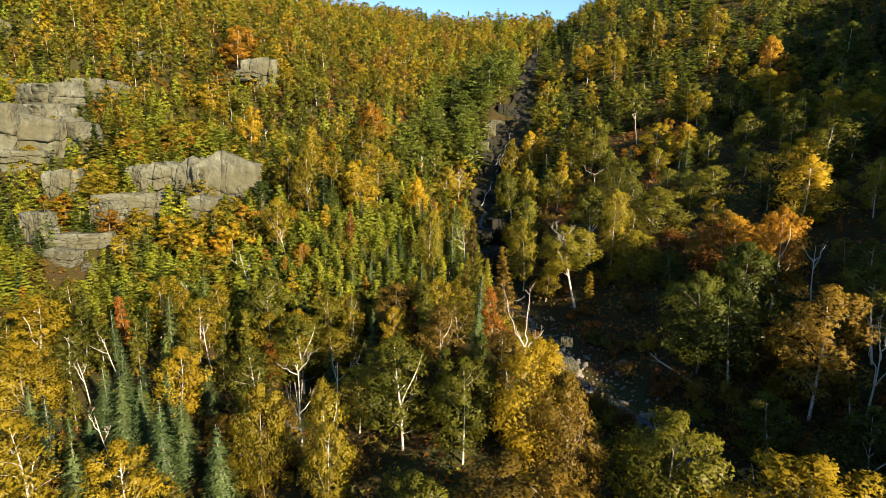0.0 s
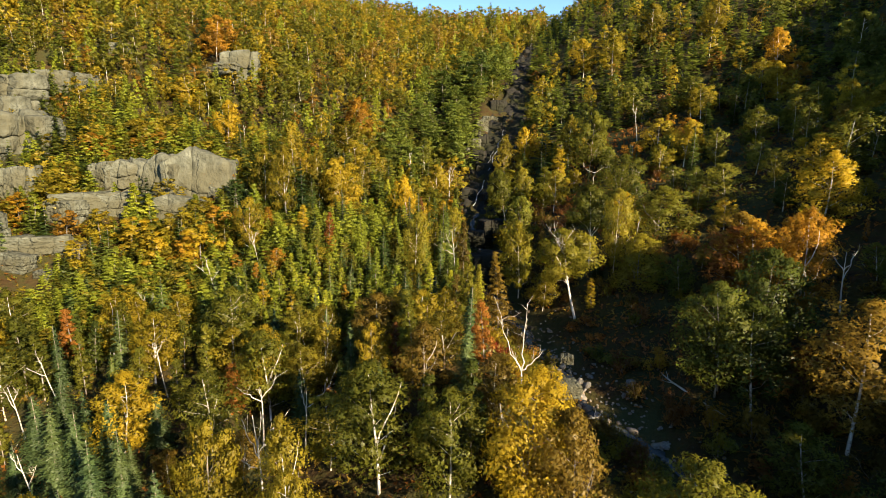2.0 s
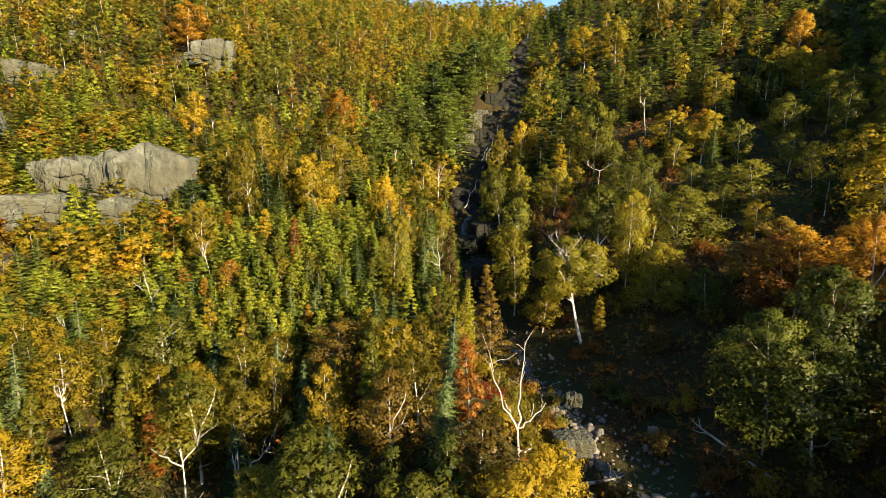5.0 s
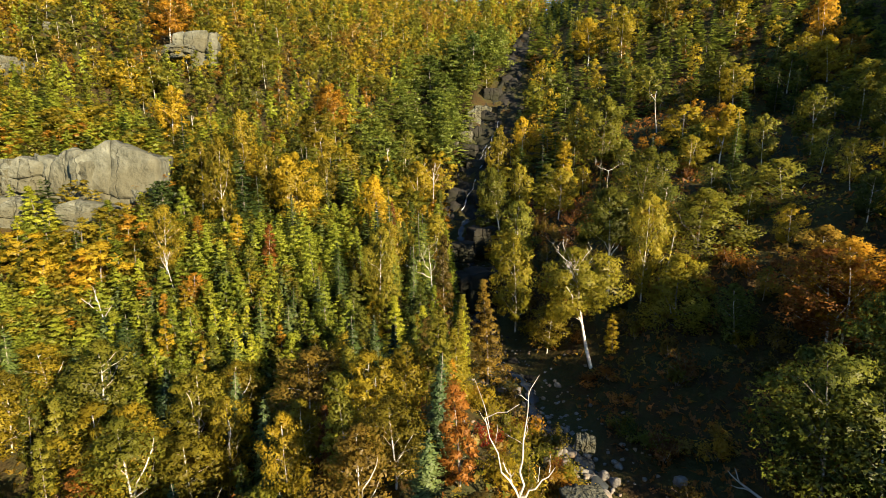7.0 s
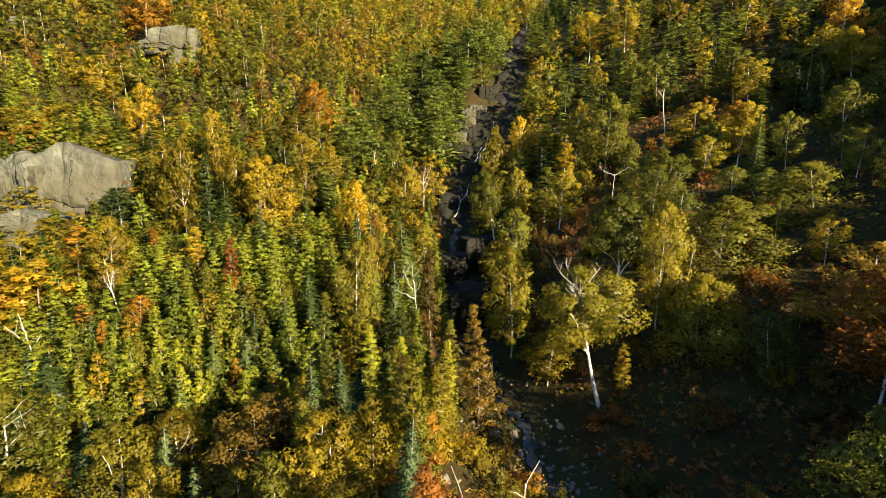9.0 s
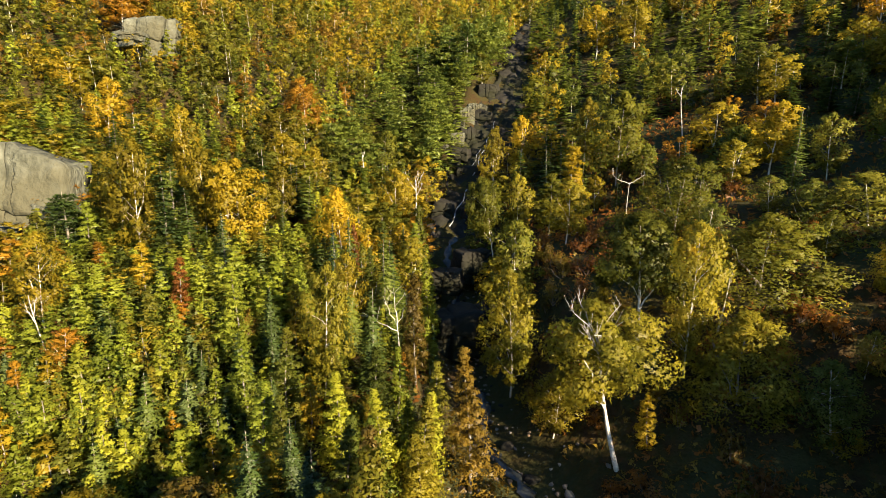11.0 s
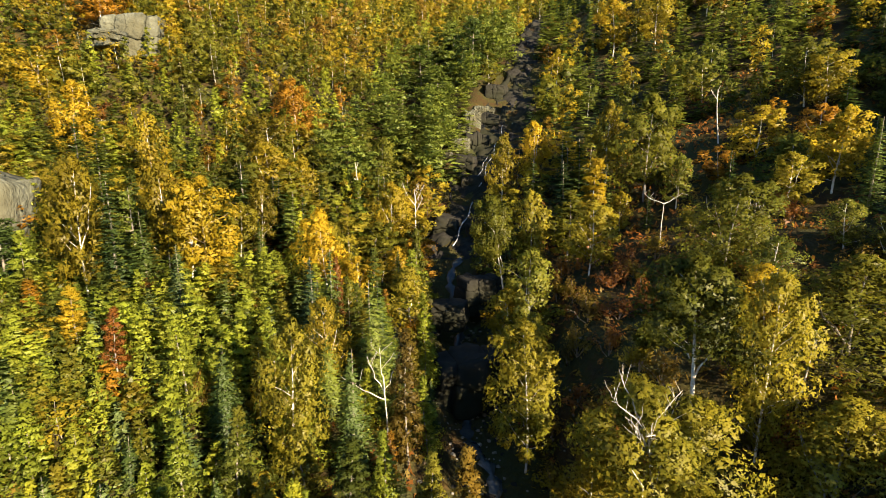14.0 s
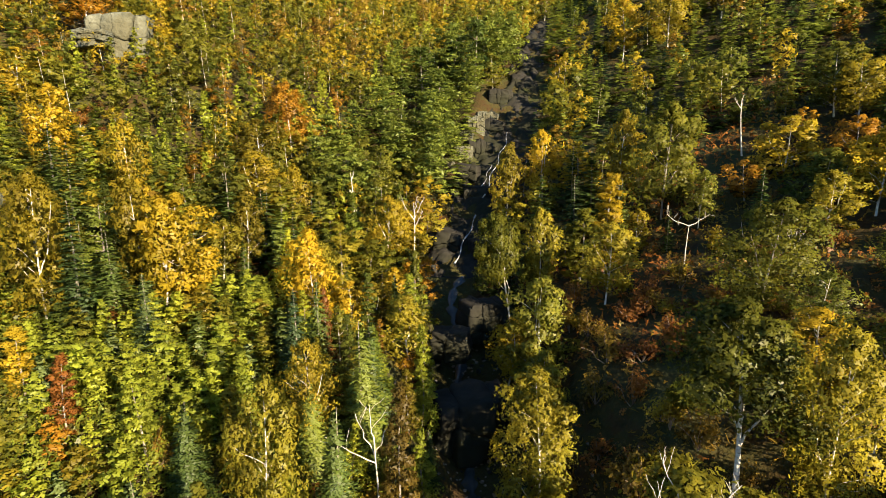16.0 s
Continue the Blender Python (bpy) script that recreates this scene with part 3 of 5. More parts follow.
# ---- rock faces and boulders ----
def outcrop_mesh(seed, cols, rows):
    """A bare granite face, 2 wide, 2 deep and 2 high: jointed slabs of uneven size with open clefts and worn edges, rounded off at the rim."""
    rng = np.random.default_rng(seed)
    us = np.linspace(-1, 1, cols + 1)
    us[1:-1] += rng.uniform(-0.6, 0.6, cols - 1) / cols
    grid = np.zeros((rows + 1, cols + 1, 2))
    for r in range(rows + 1):
        for c in range(cols + 1):
            u, v = us[c] + rng.uniform(-0.22, 0.22) / cols + 0.12 * (r / rows - 0.5), -1 + 2 * r / rows + rng.uniform(-0.45, 0.45) / rows
            rim = max(abs(u), abs(v))
            size = math.hypot(u, v)
            k = 1.0 if size == 0 else (0.8 + 0.2 * rim / size)
            grid[r, c] = (u * k, v * k * (0.9 if v > 0 else 1.0))
    slabs = []
    for r in range(rows):
        for c in range(cols):
            quad = np.array([grid[r, c], grid[r, c + 1], grid[r + 1, c + 1], grid[r + 1, c]])
            mid = quad.mean(0)
            quad = mid + (quad - mid) * rng.uniform(1.0, 1.07)
            front = -0.72 + 0.28 * float(np.hypot(*mid)) ** 2 + rng.uniform(-0.12, 0.12)
            lean = rng.uniform(-0.05, 0.4)
            bm = bmesh.new()
            vs = []
            for depth in (front, 1.0):
                for i, (u, v) in enumerate(quad):
                    vs.append(bm.verts.new((u + rng.uniform(-0.04, 0.04), depth + (lean * (v - mid[1]) if depth == front else 0) + rng.uniform(-0.1, 0.1), v + rng.uniform(-0.04, 0.04))))
            for f in ((0, 1, 2, 3), (7, 6, 5, 4), (4, 5, 1, 0), (5, 6, 2, 1), (6, 7, 3, 2), (7, 4, 0, 3)):
                bm.faces.new([vs[i] for i in f])
            bmesh.ops.recalc_face_normals(bm, faces=bm.faces[:])
            bmesh.ops.bevel(bm, geom=bm.edges[:], offset=0.06, segments=1, profile=0.6, affect="EDGES", clamp_overlap=True)
            bmesh.ops.subdivide_edges(bm, edges=[e for e in bm.edges if e.calc_length() > 0.25], cuts=4, use_grid_fill=True)
            for v in bm.verts:
                p = v.co + Vector((seed * 1.3, 0, 0))
                d, pts = noise.voronoi(Vector((p.x * 2.6 + p.z, p.y * 2.6, p.z * 2.2)))
                chip = 0.1 * (noise.cell(pts[0] * 5.1) - 0.5) - 0.06 * max(0.0, 0.12 - (d[1] - d[0])) / 0.12
                v.co = v.co + 0.05 * noise.noise_vector(p * 2.0) + 0.018 * noise.noise_vector(p * 6.5) + Vector((0, chip, chip * 0.4))
            bmesh.ops.triangulate(bm, faces=bm.faces[:])
            me = bpy.data.meshes.new("slab")
            bm.to_mesh(me)
            me.polygons.foreach_set("use_smooth", [True] * len(me.polygons))
            bm.free()
            me.materials.append(ROCK)
            slabs.append(me)
    return slabs


OUTCROP_MESHES = [outcrop_mesh(400 + i, c, r) for i, (c, r) in enumerate(((2, 2), (4, 2), (3, 3), (3, 2), (2, 3), (4, 3)))]
OUTCROPS = []


def outcrop(x, y, z, across, deep, high, mat, turn):
    """One rock mass round the point x, y, z, sunk into the hillside behind it."""
    o = new("rock_outcrop")
    o.matrix_world = Matrix.Translation((x, y + deep * 0.25, z)) @ Matrix.Rotation(radians(turn), 4, "Z") @ Matrix.Diagonal((across * 0.56, max(deep, 1.0) * 0.6, high * 0.56, 1))
    for me in OUTCROP_MESHES[len(OUTCROPS) % 6]:
        wear(part("slab", me, o), mat)
    tagged(o, "bare grey granite outcrop with cracks and ledges on the slope" if mat is ROCK else "damp rock in the gully, its colour darkened for shade", "rock", "rock outcrops")
    OUTCROPS.append((x, y, across))
    return o


# the leaning birch over the opening, its top half bare
main_birch = plant("birch", 16.7, 65.4, 10.2, 6.2, "olive", lean=11, towards=180, turn=40, shape=1, form="tall_near")
twig_rng = np.random.default_rng(61)
for i in range(9):
    ang, start = twig_rng.uniform(0, 6.283), twig_rng.uniform(6.6, 8.6)
    tip = np.array([math.cos(ang) * twig_rng.uniform(0.5, 1.8), math.sin(ang) * twig_rng.uniform(0.5, 1.8), start + twig_rng.uniform(1.6, 2.6)])
    wood = [limb((0, 0, start), tip, 0.036, 0.01, twig_rng, -0.06, 6, 5)]
    for j in range(5):
        p = np.array([0, 0, start]) + (tip - np.array([0, 0, start])) * twig_rng.uniform(0.45, 1.0)
        wood.append(limb(p, p + twig_rng.normal(size=3) * 0.25 + np.array([0, 0, 0.6]), 0.012, 0.005, twig_rng, 0, 4, 4))
    part("limb", mesh_of("bare_limb", *joined(wood), DEAD_WOOD, True), main_birch, "bare bleached top limb")
tagged(main_birch, "leaning white birch with bare limbs at its thinning olive-yellow top", "tree", "hardwoods of the valley")
# tall hardwoods on the near bank, added out of view to shade the ground ahead
for x, y, h in ((9, 21, 9.6), (14.5, 19.5, 9.8), (4.5, 22.5, 9.2), (0.5, 20, 9.6)):
    plant("dome", x, y, h, 7.0, "brown" if x < 8 else "olive")
STOOD.append((16.5, 65.4, 4.0))

# ---- trees that stand out, each at its own place: kind, x, y, height, width, leaf colour ----
plant("birch", 13.3, 112.3, 10.5, 3.0, "gold")
plant("birch", 16.8, 112.9, 8.4, 4.2, "yellow")
plant("birch", 37.9, 101.5, 8.0, 6.2, "yellow", sink=2.8)
plant("dome", 24.2, 48.2, 9.6, 6.4, "green")
plant("dome", 28.2, 49.6, 10.2, 6.6, "green")
plant("birch", 26.2, 46.4, 8.8, 5.6, "green")
plant("birch", 35.0, 57.0, 7.4, 5.7, "orange", sink=0.3)
plant("birch", 32.3, 61.0, 8.0, 6.2, "brown", sink=0.5)
plant("birch", 41.9, 64.0, 9.0, 6.9, "yellow", sink=1.4)
plant("birch", 48.0, 70.0, 9.0, 6.9, "olive", sink=1.6)
plant("birch", 37.6, 76.0, 7.8, 6.9, "green", sink=4.2)
plant("birch", 30.6, 58.0, 7.8, 6.0, "rust")
plant("birch", 69.6, 100.7, 10.6, 6.9, "green", sink=0.1)
plant("birch", 46.7, 104.7, 6.7, 5.2, "yellow", sink=0.3)
plant("birch", 42.4, 95.0, 7.3, 5.6, "yellow", sink=3.1)
plant("birch", 41.0, 97.0, 5.9, 4.2, "orange")
plant("birch", 61.5, 109.8, 9.2, 5.4, "orange")
plant("birch", 60.3, 101.6, 5.6, 4.3, "orange", sink=0.5)
plant("birch", 63.6, 137.8, 10.2, 6.9, "gold", sink=0.1)
plant("birch", 51.8, 146.9, 11.2, 6.9, "gold", sink=0.1)
plant("birch", 41.7, 142.7, 10.8, 6.9, "yellow", sink=0.1)
plant("birch", 35.9, 147.8, 10.0, 6.9, "gold", sink=0.1)
plant("birch", 56.0, 75.0, 9.0, 6.9, "gold", sink=2.6)
plant("birch", 37.3, 94.0, 7.1, 5.4, "green", sink=2.1)
plant("birch", 46.1, 107.4, 7.4, 5.5, "olive", sink=0.1)
plant("birch", 46.3, 72.0, 8.9, 6.8, "yellow", sink=4.1)
plant("birch", 58.0, 101.7, 7.3, 5.6, "gold", sink=1.4)
plant("birch", 63.3, 130.9, 6.6, 5.1, "gold", sink=3.6)
plant("birch", 53.4, 102.8, 9.0, 6.9, "green", sink=3.1)
plant("column", 3.3, 58.0, 6.4, 2.4, "brown")
plant("birch", 2.2, 53.0, 5.4, 3.2, "gold")
plant("birch", 0.1, 50.5, 6.4, 3.9, "yellow")
plant("column", 4.6, 55.0, 4.6, 2.0, "orange")
plant("birch", 2.1, 46.0, 4.7, 3.5, "gold")
plant("birch", -3.5, 51.0, 5.2, 3.0, "yellow")
plant("birch", -9.9, 57.0, 5.1, 3.7, "gold")
plant("birch", -8.8, 52.0, 6.5, 3.1, "gold")
plant("dome", -13.7, 51.0, 6.8, 4.7, "gold")
plant("cedar", -1.8, 73.0, 5.8, 5.2, "lime")
plant("cedar", -0.9, 70.0, 4.8, 5.5, "green")
plant("birch", -1.8, 70.8, 9.6, 3.8, "olive")
plant("birch", -13.7, 88.5, 9.5, 5.7, "gold")
plant("birch", -17.8, 89.8, 9.8, 3.0, "gold")
plant("birch", -26.3, 89.8, 9.6, 5.4, "gold")
plant("birch", -25.0, 101.3, 10.8, 4.1, "gold")
plant("birch", -39.9, 111.5, 9.4, 5.5, "yellow")
plant("birch", -17.2, 129.0, 10.7, 5.9, "orange")
plant("birch", -18.8, 120.5, 8.4, 6.4, "gold", sink=0.6)
plant("birch", -11.4, 111.9, 7.9, 4.7, "gold")
plant("birch", -2.6, 120.1, 8.8, 5.3, "olive")
plant("spruce", -29.0, 108.4, 9.7, 6.4, "needle")
plant("spruce", -27.0, 96.0, 10.0, 5.8, "needle")
plant("spruce", -17.9, 86.5, 7.1, 5.2, "needle")
plant("spruce", -35.1, 105.0, 8.1, 5.3, "needle")
plant("spruce", -12.4, 81.0, 5.9, 3.4, "blue")
plant("spruce", 2.1, 78.2, 9.0, 4.7, "needle")
plant("spruce", 1.3, 72.0, 7.6, 2.6, "needle")
plant("spruce", -3.1, 81.0, 8.1, 2.5, "blue")
plant("spruce", -0.9, 76.0, 5.5, 3.7, "needle")
plant("spruce", -5.7, 72.0, 6.5, 3.9, "needle")
plant("pine", 0.8, 153.0, 10.9, 8.2, "needle")
plant("pine", -2.6, 148.1, 6.4, 8.4, "needle")
plant("pine", 4.1, 145.5, 9.3, 7.1, "needle")
plant("pine", -0.0, 141.8, 5.2, 7.3, "needle")
plant("pine", 10.5, 149.4, 12.2, 6.4, "needle")
plant("pine", -5.9, 144.1, 2.9, 7.1, "needle")
plant("pine", 6.7, 156.6, 9.3, 8.3, "needle")
plant("column", -4.8, 74.5, 5.7, 2.1, "gold")
plant("birch", -1.2, 77.0, 7.3, 2.2, "yellow")
plant("column", -1.5, 82.5, 7.8, 1.4, "rust")
plant("column", -12.7, 73.8, 4.5, 1.9, "rust")
plant("cedar", -8.3, 73.0, 6.2, 3.2, "lime")
plant("cedar", -6.0, 67.8, 5.8, 3.2, "lime")
plant("cedar", -4.3, 76.0, 6.5, 2.8, "lime")
plant("cedar", -1.6, 73.0, 6.6, 2.2, "green")
plant("column", -16.5, 76.0, 4.3, 2.8, "yellow")
plant("birch", -2.1, 38.2, 8.9, 6.2, "olive")
plant("dome", 7.0, 36.2, 9.9, 6.4, "gold")
plant("dome", 9.2, 34.0, 9.9, 4.7, "brown")
plant("birch", 5.6, 41.0, 6.1, 4.7, "brown", sink=0.7)
plant("dome", 20.7, 28.0, 9.8, 8.9, "gold")
plant("dome", 15.2, 31.0, 10.0, 6.7, "olive")
plant("birch", 29.1, 33.8, 8.7, 5.9, "olive")
plant("birch", -16.4, 52.6, 6.7, 5.2, "gold", sink=1.4)
plant("column", -15.5, 49.0, 4.5, 3.3, "rust")
plant("birch", -22.4, 44.0, 7.2, 4.8, "gold")
plant("dome", -12.1, 36.0, 9.1, 3.9, "gold")
plant("birch", -15.7, 44.0, 7.3, 4.6, "olive")
plant("birch", -7.1, 35.0, 9.0, 1.7, "yellow")
plant("birch", -3.4, 47.0, 6.7, 2.7, "yellow")
plant("birch", -9.8, 50.0, 6.1, 4.6, "yellow")
plant("birch", -10.4, 57.0, 4.7, 3.6, "gold", sink=0.2)
plant("birch", 1.1, 50.0, 5.2, 4.0, "yellow", sink=0.4)
plant("birch", -39.6, 50.0, 9.0, 6.9, "gold", sink=0.5)
plant("dome", -35.7, 44.0, 8.0, 6.2, "gold", sink=0.6)
plant("birch", -18.7, 31.0, 8.3, 4.7, "gold")
plant("birch", -26.7, 32.2, 8.9, 5.0, "gold")
plant("birch", -6.2, 32.0, 8.2, 2.4, "yellow")
plant("birch", -29.9, 60.0, 5.8, 4.4, "gold", sink=1.0)
plant("birch", -25.5, 60.0, 6.2, 4.8, "gold", sink=1.9)
plant("birch", -6.1, 42.0, 6.1, 3.7, "olive")
plant("spruce", -29.3, 38.0, 7.1, 3.4, "blue")
plant("spruce", -28.0, 43.0, 6.7, 4.7, "blue")
plant("spruce", -25.3, 41.0, 6.9, 4.4, "blue")
plant("spruce", -23.7, 41.0, 6.7, 4.4, "blue")
plant("spruce", -22.6, 43.0, 6.2, 3.7, "blue")
plant("spruce", -19.3, 36.0, 8.2, 4.0, "blue")
plant("spruce", -14.8, 35.0, 7.3, 4.4, "blue")
plant("spruce", -20.1, 45.0, 4.7, 3.3, "blue")
plant("spruce", -21.3, 30.0, 8.9, 2.4, "blue")
plant("spruce", -32.2, 40.0, 6.7, 3.2, "blue")
plant("spruce", -19.4, 39.0, 7.0, 3.2, "blue")
plant("spruce", -14.5, 40.0, 6.6, 3.6, "blue")
plant("spruce", -29.6, 92.0, 5.3, 6.8, "needle")
plant("spruce", -23.1, 91.0, 5.4, 9.0, "needle")
plant("spruce", -26.6, 80.0, 3.7, 5.8, "needle")
plant("column", -22.6, 80.0, 4.0, 2.7, "orange")
plant("birch", -18.1, 69.0, 3.2, 2.2, "orange")
plant("column", -19.8, 67.0, 2.7, 2.1, "orange")
plant("spruce", -58.8, 148.4, 9.9, 11.7, "needle")
plant("birch", -53.2, 140.9, 11.2, 8.8, "orange")
plant("birch", -52.7, 124.2, 9.0, 6.9, "yellow", sink=2.2)
plant("birch", -15.9, 109.8, 9.0, 6.9, "gold", sink=0.2)
plant("birch", -22.8, 73.5, 7.5, 3.5, "gold")
plant("birch", 30.3, 41.5, 10.9, 7.0, "brown")
plant("birch", 36.6, 44.0, 8.5, 5.8, "olive")
plant("column", 20.1, 96.0, 8.7, 4.8, "bright")
plant("column", 17.7, 95.0, 6.8, 4.0, "olive")
plant("dome", 26.7, 101.0, 10.9, 6.9, "olive", sink=0.1)
plant("birch", 13.3, 86.6, 8.5, 5.0, "green")
plant("dome", 26.0, 81.9, 8.0, 6.2, "olive", sink=1.8)
plant("birch", 19.5, 71.2, 9.9, 5.7, "olive", form="tall_near")
plant("dome", 28.4, 72.3, 7.6, 8.1, "olive", sink=2.6)
plant("birch", 24.8, 74.0, 5.1, 4.0, "gold")
plant("birch", 11.6, 76.2, 10.4, 5.0, "olive")
plant("birch", 12.0, 94.9, 11.4, 3.4, "olive", lean=7, towards=180, form="tall_near")
plant("birch", 14.2, 95.0, 9.4, 3.0, "olive")
plant("spruce", 20.0, 69.5, 3.2, 3.0, "needle")
plant("column", 18.6, 65.9, 3.7, 1.8, "yellow")
plant("birch", 32.7, 80.0, 3.5, 2.7, "green", sink=0.3)
plant("birch", 34.6, 78.0, 5.3, 4.0, "green", sink=2.3)
plant("birch", 33.5, 88.0, 4.9, 3.8, "olive")
plant("dome", 24.0, 66.0, 7.4, 5.8, "olive", sink=1.8)
plant("birch", 21.8, 69.0, 10.0, 2.8, "olive")
plant("birch", 24.1, 106.0, 9.4, 3.2, "gold")
plant("birch", 28.5, 97.0, 5.0, 3.0, "green")
plant("birch", 32.8, 52.5, 10.5, 5.2, "orange")
plant("birch", 31.6, 58.0, 8.2, 5.4, "orange")
plant("cedar", 7.9, 65.0, 9.2, 4.3, "brown")
plant("birch", -4.0, 90.0, 8.4, 4.3, "bright")
plant("birch", -0.3, 104.0, 8.2, 4.6, "gold")
plant("birch", -0.2, 93.0, 5.3, 4.0, "gold", sink=1.4)
plant("column", 3.8, 92.0, 8.4, 2.3, "olive")
plant("column", 4.3, 73.2, 8.7, 2.6, "brown")
plant("birch", -15.0, 88.0, 9.1, 4.5, "gold")
plant("birch", -21.1, 84.0, 11.3, 3.5, "gold")
plant("spruce", -18.8, 84.0, 9.9, 2.8, "needle")
plant("birch", -21.1, 96.0, 8.0, 2.5, "gold")
plant("birch", -12.5, 98.0, 6.8, 3.1, "gold")
plant("spruce", -1.9, 82.0, 8.4, 2.5, "needle")
plant("spruce", 1.8, 77.0, 9.5, 3.4, "needle")
plant("pine", -29.1, 86.0, 6.0, 4.7, "needle")
plant("pine", -21.9, 92.0, 7.2, 4.1, "needle")
plant("shrub", 27.4, 47.7, 2.4, 5.0, "rust", sink=0.05)
plant("shrub", 30.5, 47.8, 2.2, 4.5, "rust", sink=0.05)
plant("shrub", 24.6, 48.6, 2.2, 4.0, "brown", sink=0.05)
plant("shrub", 33.3, 48.5, 2.4, 4.0, "rust", sink=0.05)
plant("shrub", 25.4, 44.4, 3.0, 3.2, "brown", sink=0.05)
plant("shrub", 28.7, 48.1, 2.2, 5.0, "brown", sink=0.05)
plant("shrub", 26.5, 49.4, 2.2, 4.0, "rust", sink=0.05)
plant("shrub", 31.4, 48.5, 2.2, 4.0, "rust", sink=0.05)
plant("shrub", 28.7, 43.0, 2.6, 3.0, "brown", sink=0.05)
plant("shrub", 21.6, 53.7, 1.6, 2.6, "orange", sink=0.05)
plant("shrub", 18.0, 55.2, 1.2, 2.4, "green", sink=0.05)
plant("shrub", 17.0, 56.7, 1.2, 2.0, "green", sink=0.05)
plant("shrub", 23.0, 43.9, 1.3, 2.6, "green", sink=0.05)
plant("shrub", 18.5, 55.4, 1.2, 2.4, "green", sink=0.05)
plant("shrub", 17.0, 56.9, 1.2, 2.0, "green", sink=0.05)
plant("shrub", 22.0, 53.9, 1.5, 2.2, "orange", sink=0.05)
plant("shrub", 16.5, 81.5, 1.6, 3.4, "brown", sink=0.05)
plant("shrub", 18.3, 80.3, 1.6, 3.0, "rust", sink=0.05)
plant("shrub", 20.4, 80.4, 1.8, 3.2, "rust", sink=0.05)
plant("shrub", 21.9, 79.7, 1.8, 3.4, "brown", sink=0.05)
plant("shrub", 22.9, 78.9, 1.6, 3.0, "gold", sink=0.05)
plant("shrub", 24.3, 84.0, 1.6, 3.0, "rust", sink=0.05)
plant("shrub", 21.1, 85.7, 1.4, 2.6, "brown", sink=0.05)
plant("shrub", 16.2, 73.5, 2.6, 3.2, "brown", sink=0.05)
plant("shrub", 14.9, 76.6, 1.4, 2.6, "rust", sink=0.05)
plant("shrub", -43.8, 125.7, 2.0, 3.4, "rust", sink=0.05)
plant("shrub", -43.5, 122.1, 2.0, 3.4, "rust", sink=0.05)
plant("shrub", -40.4, 122.4, 1.8, 3.0, "rust", sink=0.05)
plant("shrub", 11.1, 55.7, 1.4, 2.2, "olive", sink=0.05)
plant("shrub", 7.2, 47.4, 1.8, 2.8, "gold", sink=0.05)
plant("shrub", 12.1, 53.6, 1.3, 2.2, "olive", sink=0.05)
plant("shrub", 11.9, 56.8, 1.5, 2.6, "gold", sink=0.05)
plant("shrub", 12.2, 53.0, 1.3, 2.2, "olive", sink=0.05)
plant("shrub", 8.5, 46.8, 1.8, 3.0, "gold", sink=0.05)
plant("dome", 4.8, 28.0, 8.6, 7.3, "brown")
plant("birch", 7.8, 27.0, 8.8, 5.3, "brown")
plant("birch", 0.2, 28.0, 8.0, 4.8, "olive")
plant("cedar", -77.5, 96.0, 3.6, 5.4, "lime")
plant("cedar", -74.0, 95.0, 3.5, 5.1, "lime")
plant("cedar", -70.4, 94.0, 3.2, 5.1, "olive")
plant("spruce", -74.1, 93.0, 3.8, 6.1, "needle")
plant("cedar", -67.6, 93.0, 2.2, 5.5, "lime")
plant("cedar", -74.1, 92.0, 2.6, 5.5, "olive")
plant("birch", -70.0, 91.0, 5.6, 4.3, "yellow", sink=2.8)
plant("cedar", -71.2, 89.0, 2.2, 5.6, "lime")
plant("cedar", -72.9, 88.0, 2.0, 5.5, "green")
plant("cedar", -67.7, 90.0, 2.0, 5.4, "lime")
outcrop(-36.3, 89.5, 23.1, 9.0, 5.6, 9.8, ROCK, 8)
outcrop(-42.5, 89.5, 23.3, 7.6, 4.7, 8.0, ROCK, -12)
outcrop(-47.0, 89.5, 23.8, 6.8, 4.2, 6.2, ROCK, 18)
outcrop(-50.3, 89.0, 24.2, 4.9, 3.1, 5.6, ROCK, -6)
outcrop(-49.9, 82.5, 20.9, 8.2, 3.2, 3.8, ROCK, 24)
outcrop(-52.1, 81.0, 20.0, 5.3, 2.9, 3.5, ROCK, -18)
outcrop(-37.8, 84.2, 20.1, 7.2, 3.0, 3.6, ROCK, 4)
outcrop(-45.4, 83.9, 20.7, 6.3, 2.8, 3.3, ROCK, 12)
outcrop(-33.3, 88.5, 20.7, 3.5, 2.2, 4.8, ROCK, -22)
outcrop(-60.6, 84.2, 23.6, 4.8, 3.0, 5.7, ROCK, 8)
outcrop(-57.4, 73.9, 17.9, 4.1, 2.6, 6.2, ROCK, -12)
outcrop(-52.0, 75.0, 16.1, 7.4, 2.5, 2.9, ROCK, 18)
outcrop(-52.8, 71.9, 14.8, 5.4, 2.0, 2.2, ROCK, -6)
outcrop(-46.4, 75.9, 15.3, 2.6, 2.0, 1.6, ROCK, 24)
outcrop(-48.8, 71.7, 13.1, 1.9, 2.0, 1.4, ROCK, -18)
outcrop(-52.8, 81.5, 20.3, 4.0, 2.3, 2.6, ROCK, 4)
outcrop(-77.6, 117.2, 42.2, 6.5, 4.0, 4.8, ROCK, 12)
outcrop(-77.5, 104.4, 38.5, 12.9, 5.8, 6.7, ROCK, -22)
outcrop(-72.3, 92.3, 31.7, 10.6, 6.0, 6.9, ROCK, 8)
outcrop(-67.2, 95.3, 31.3, 8.3, 5.2, 6.6, ROCK, -12)
outcrop(-71.0, 88.6, 27.8, 7.8, 2.7, 3.2, ROCK, 18)
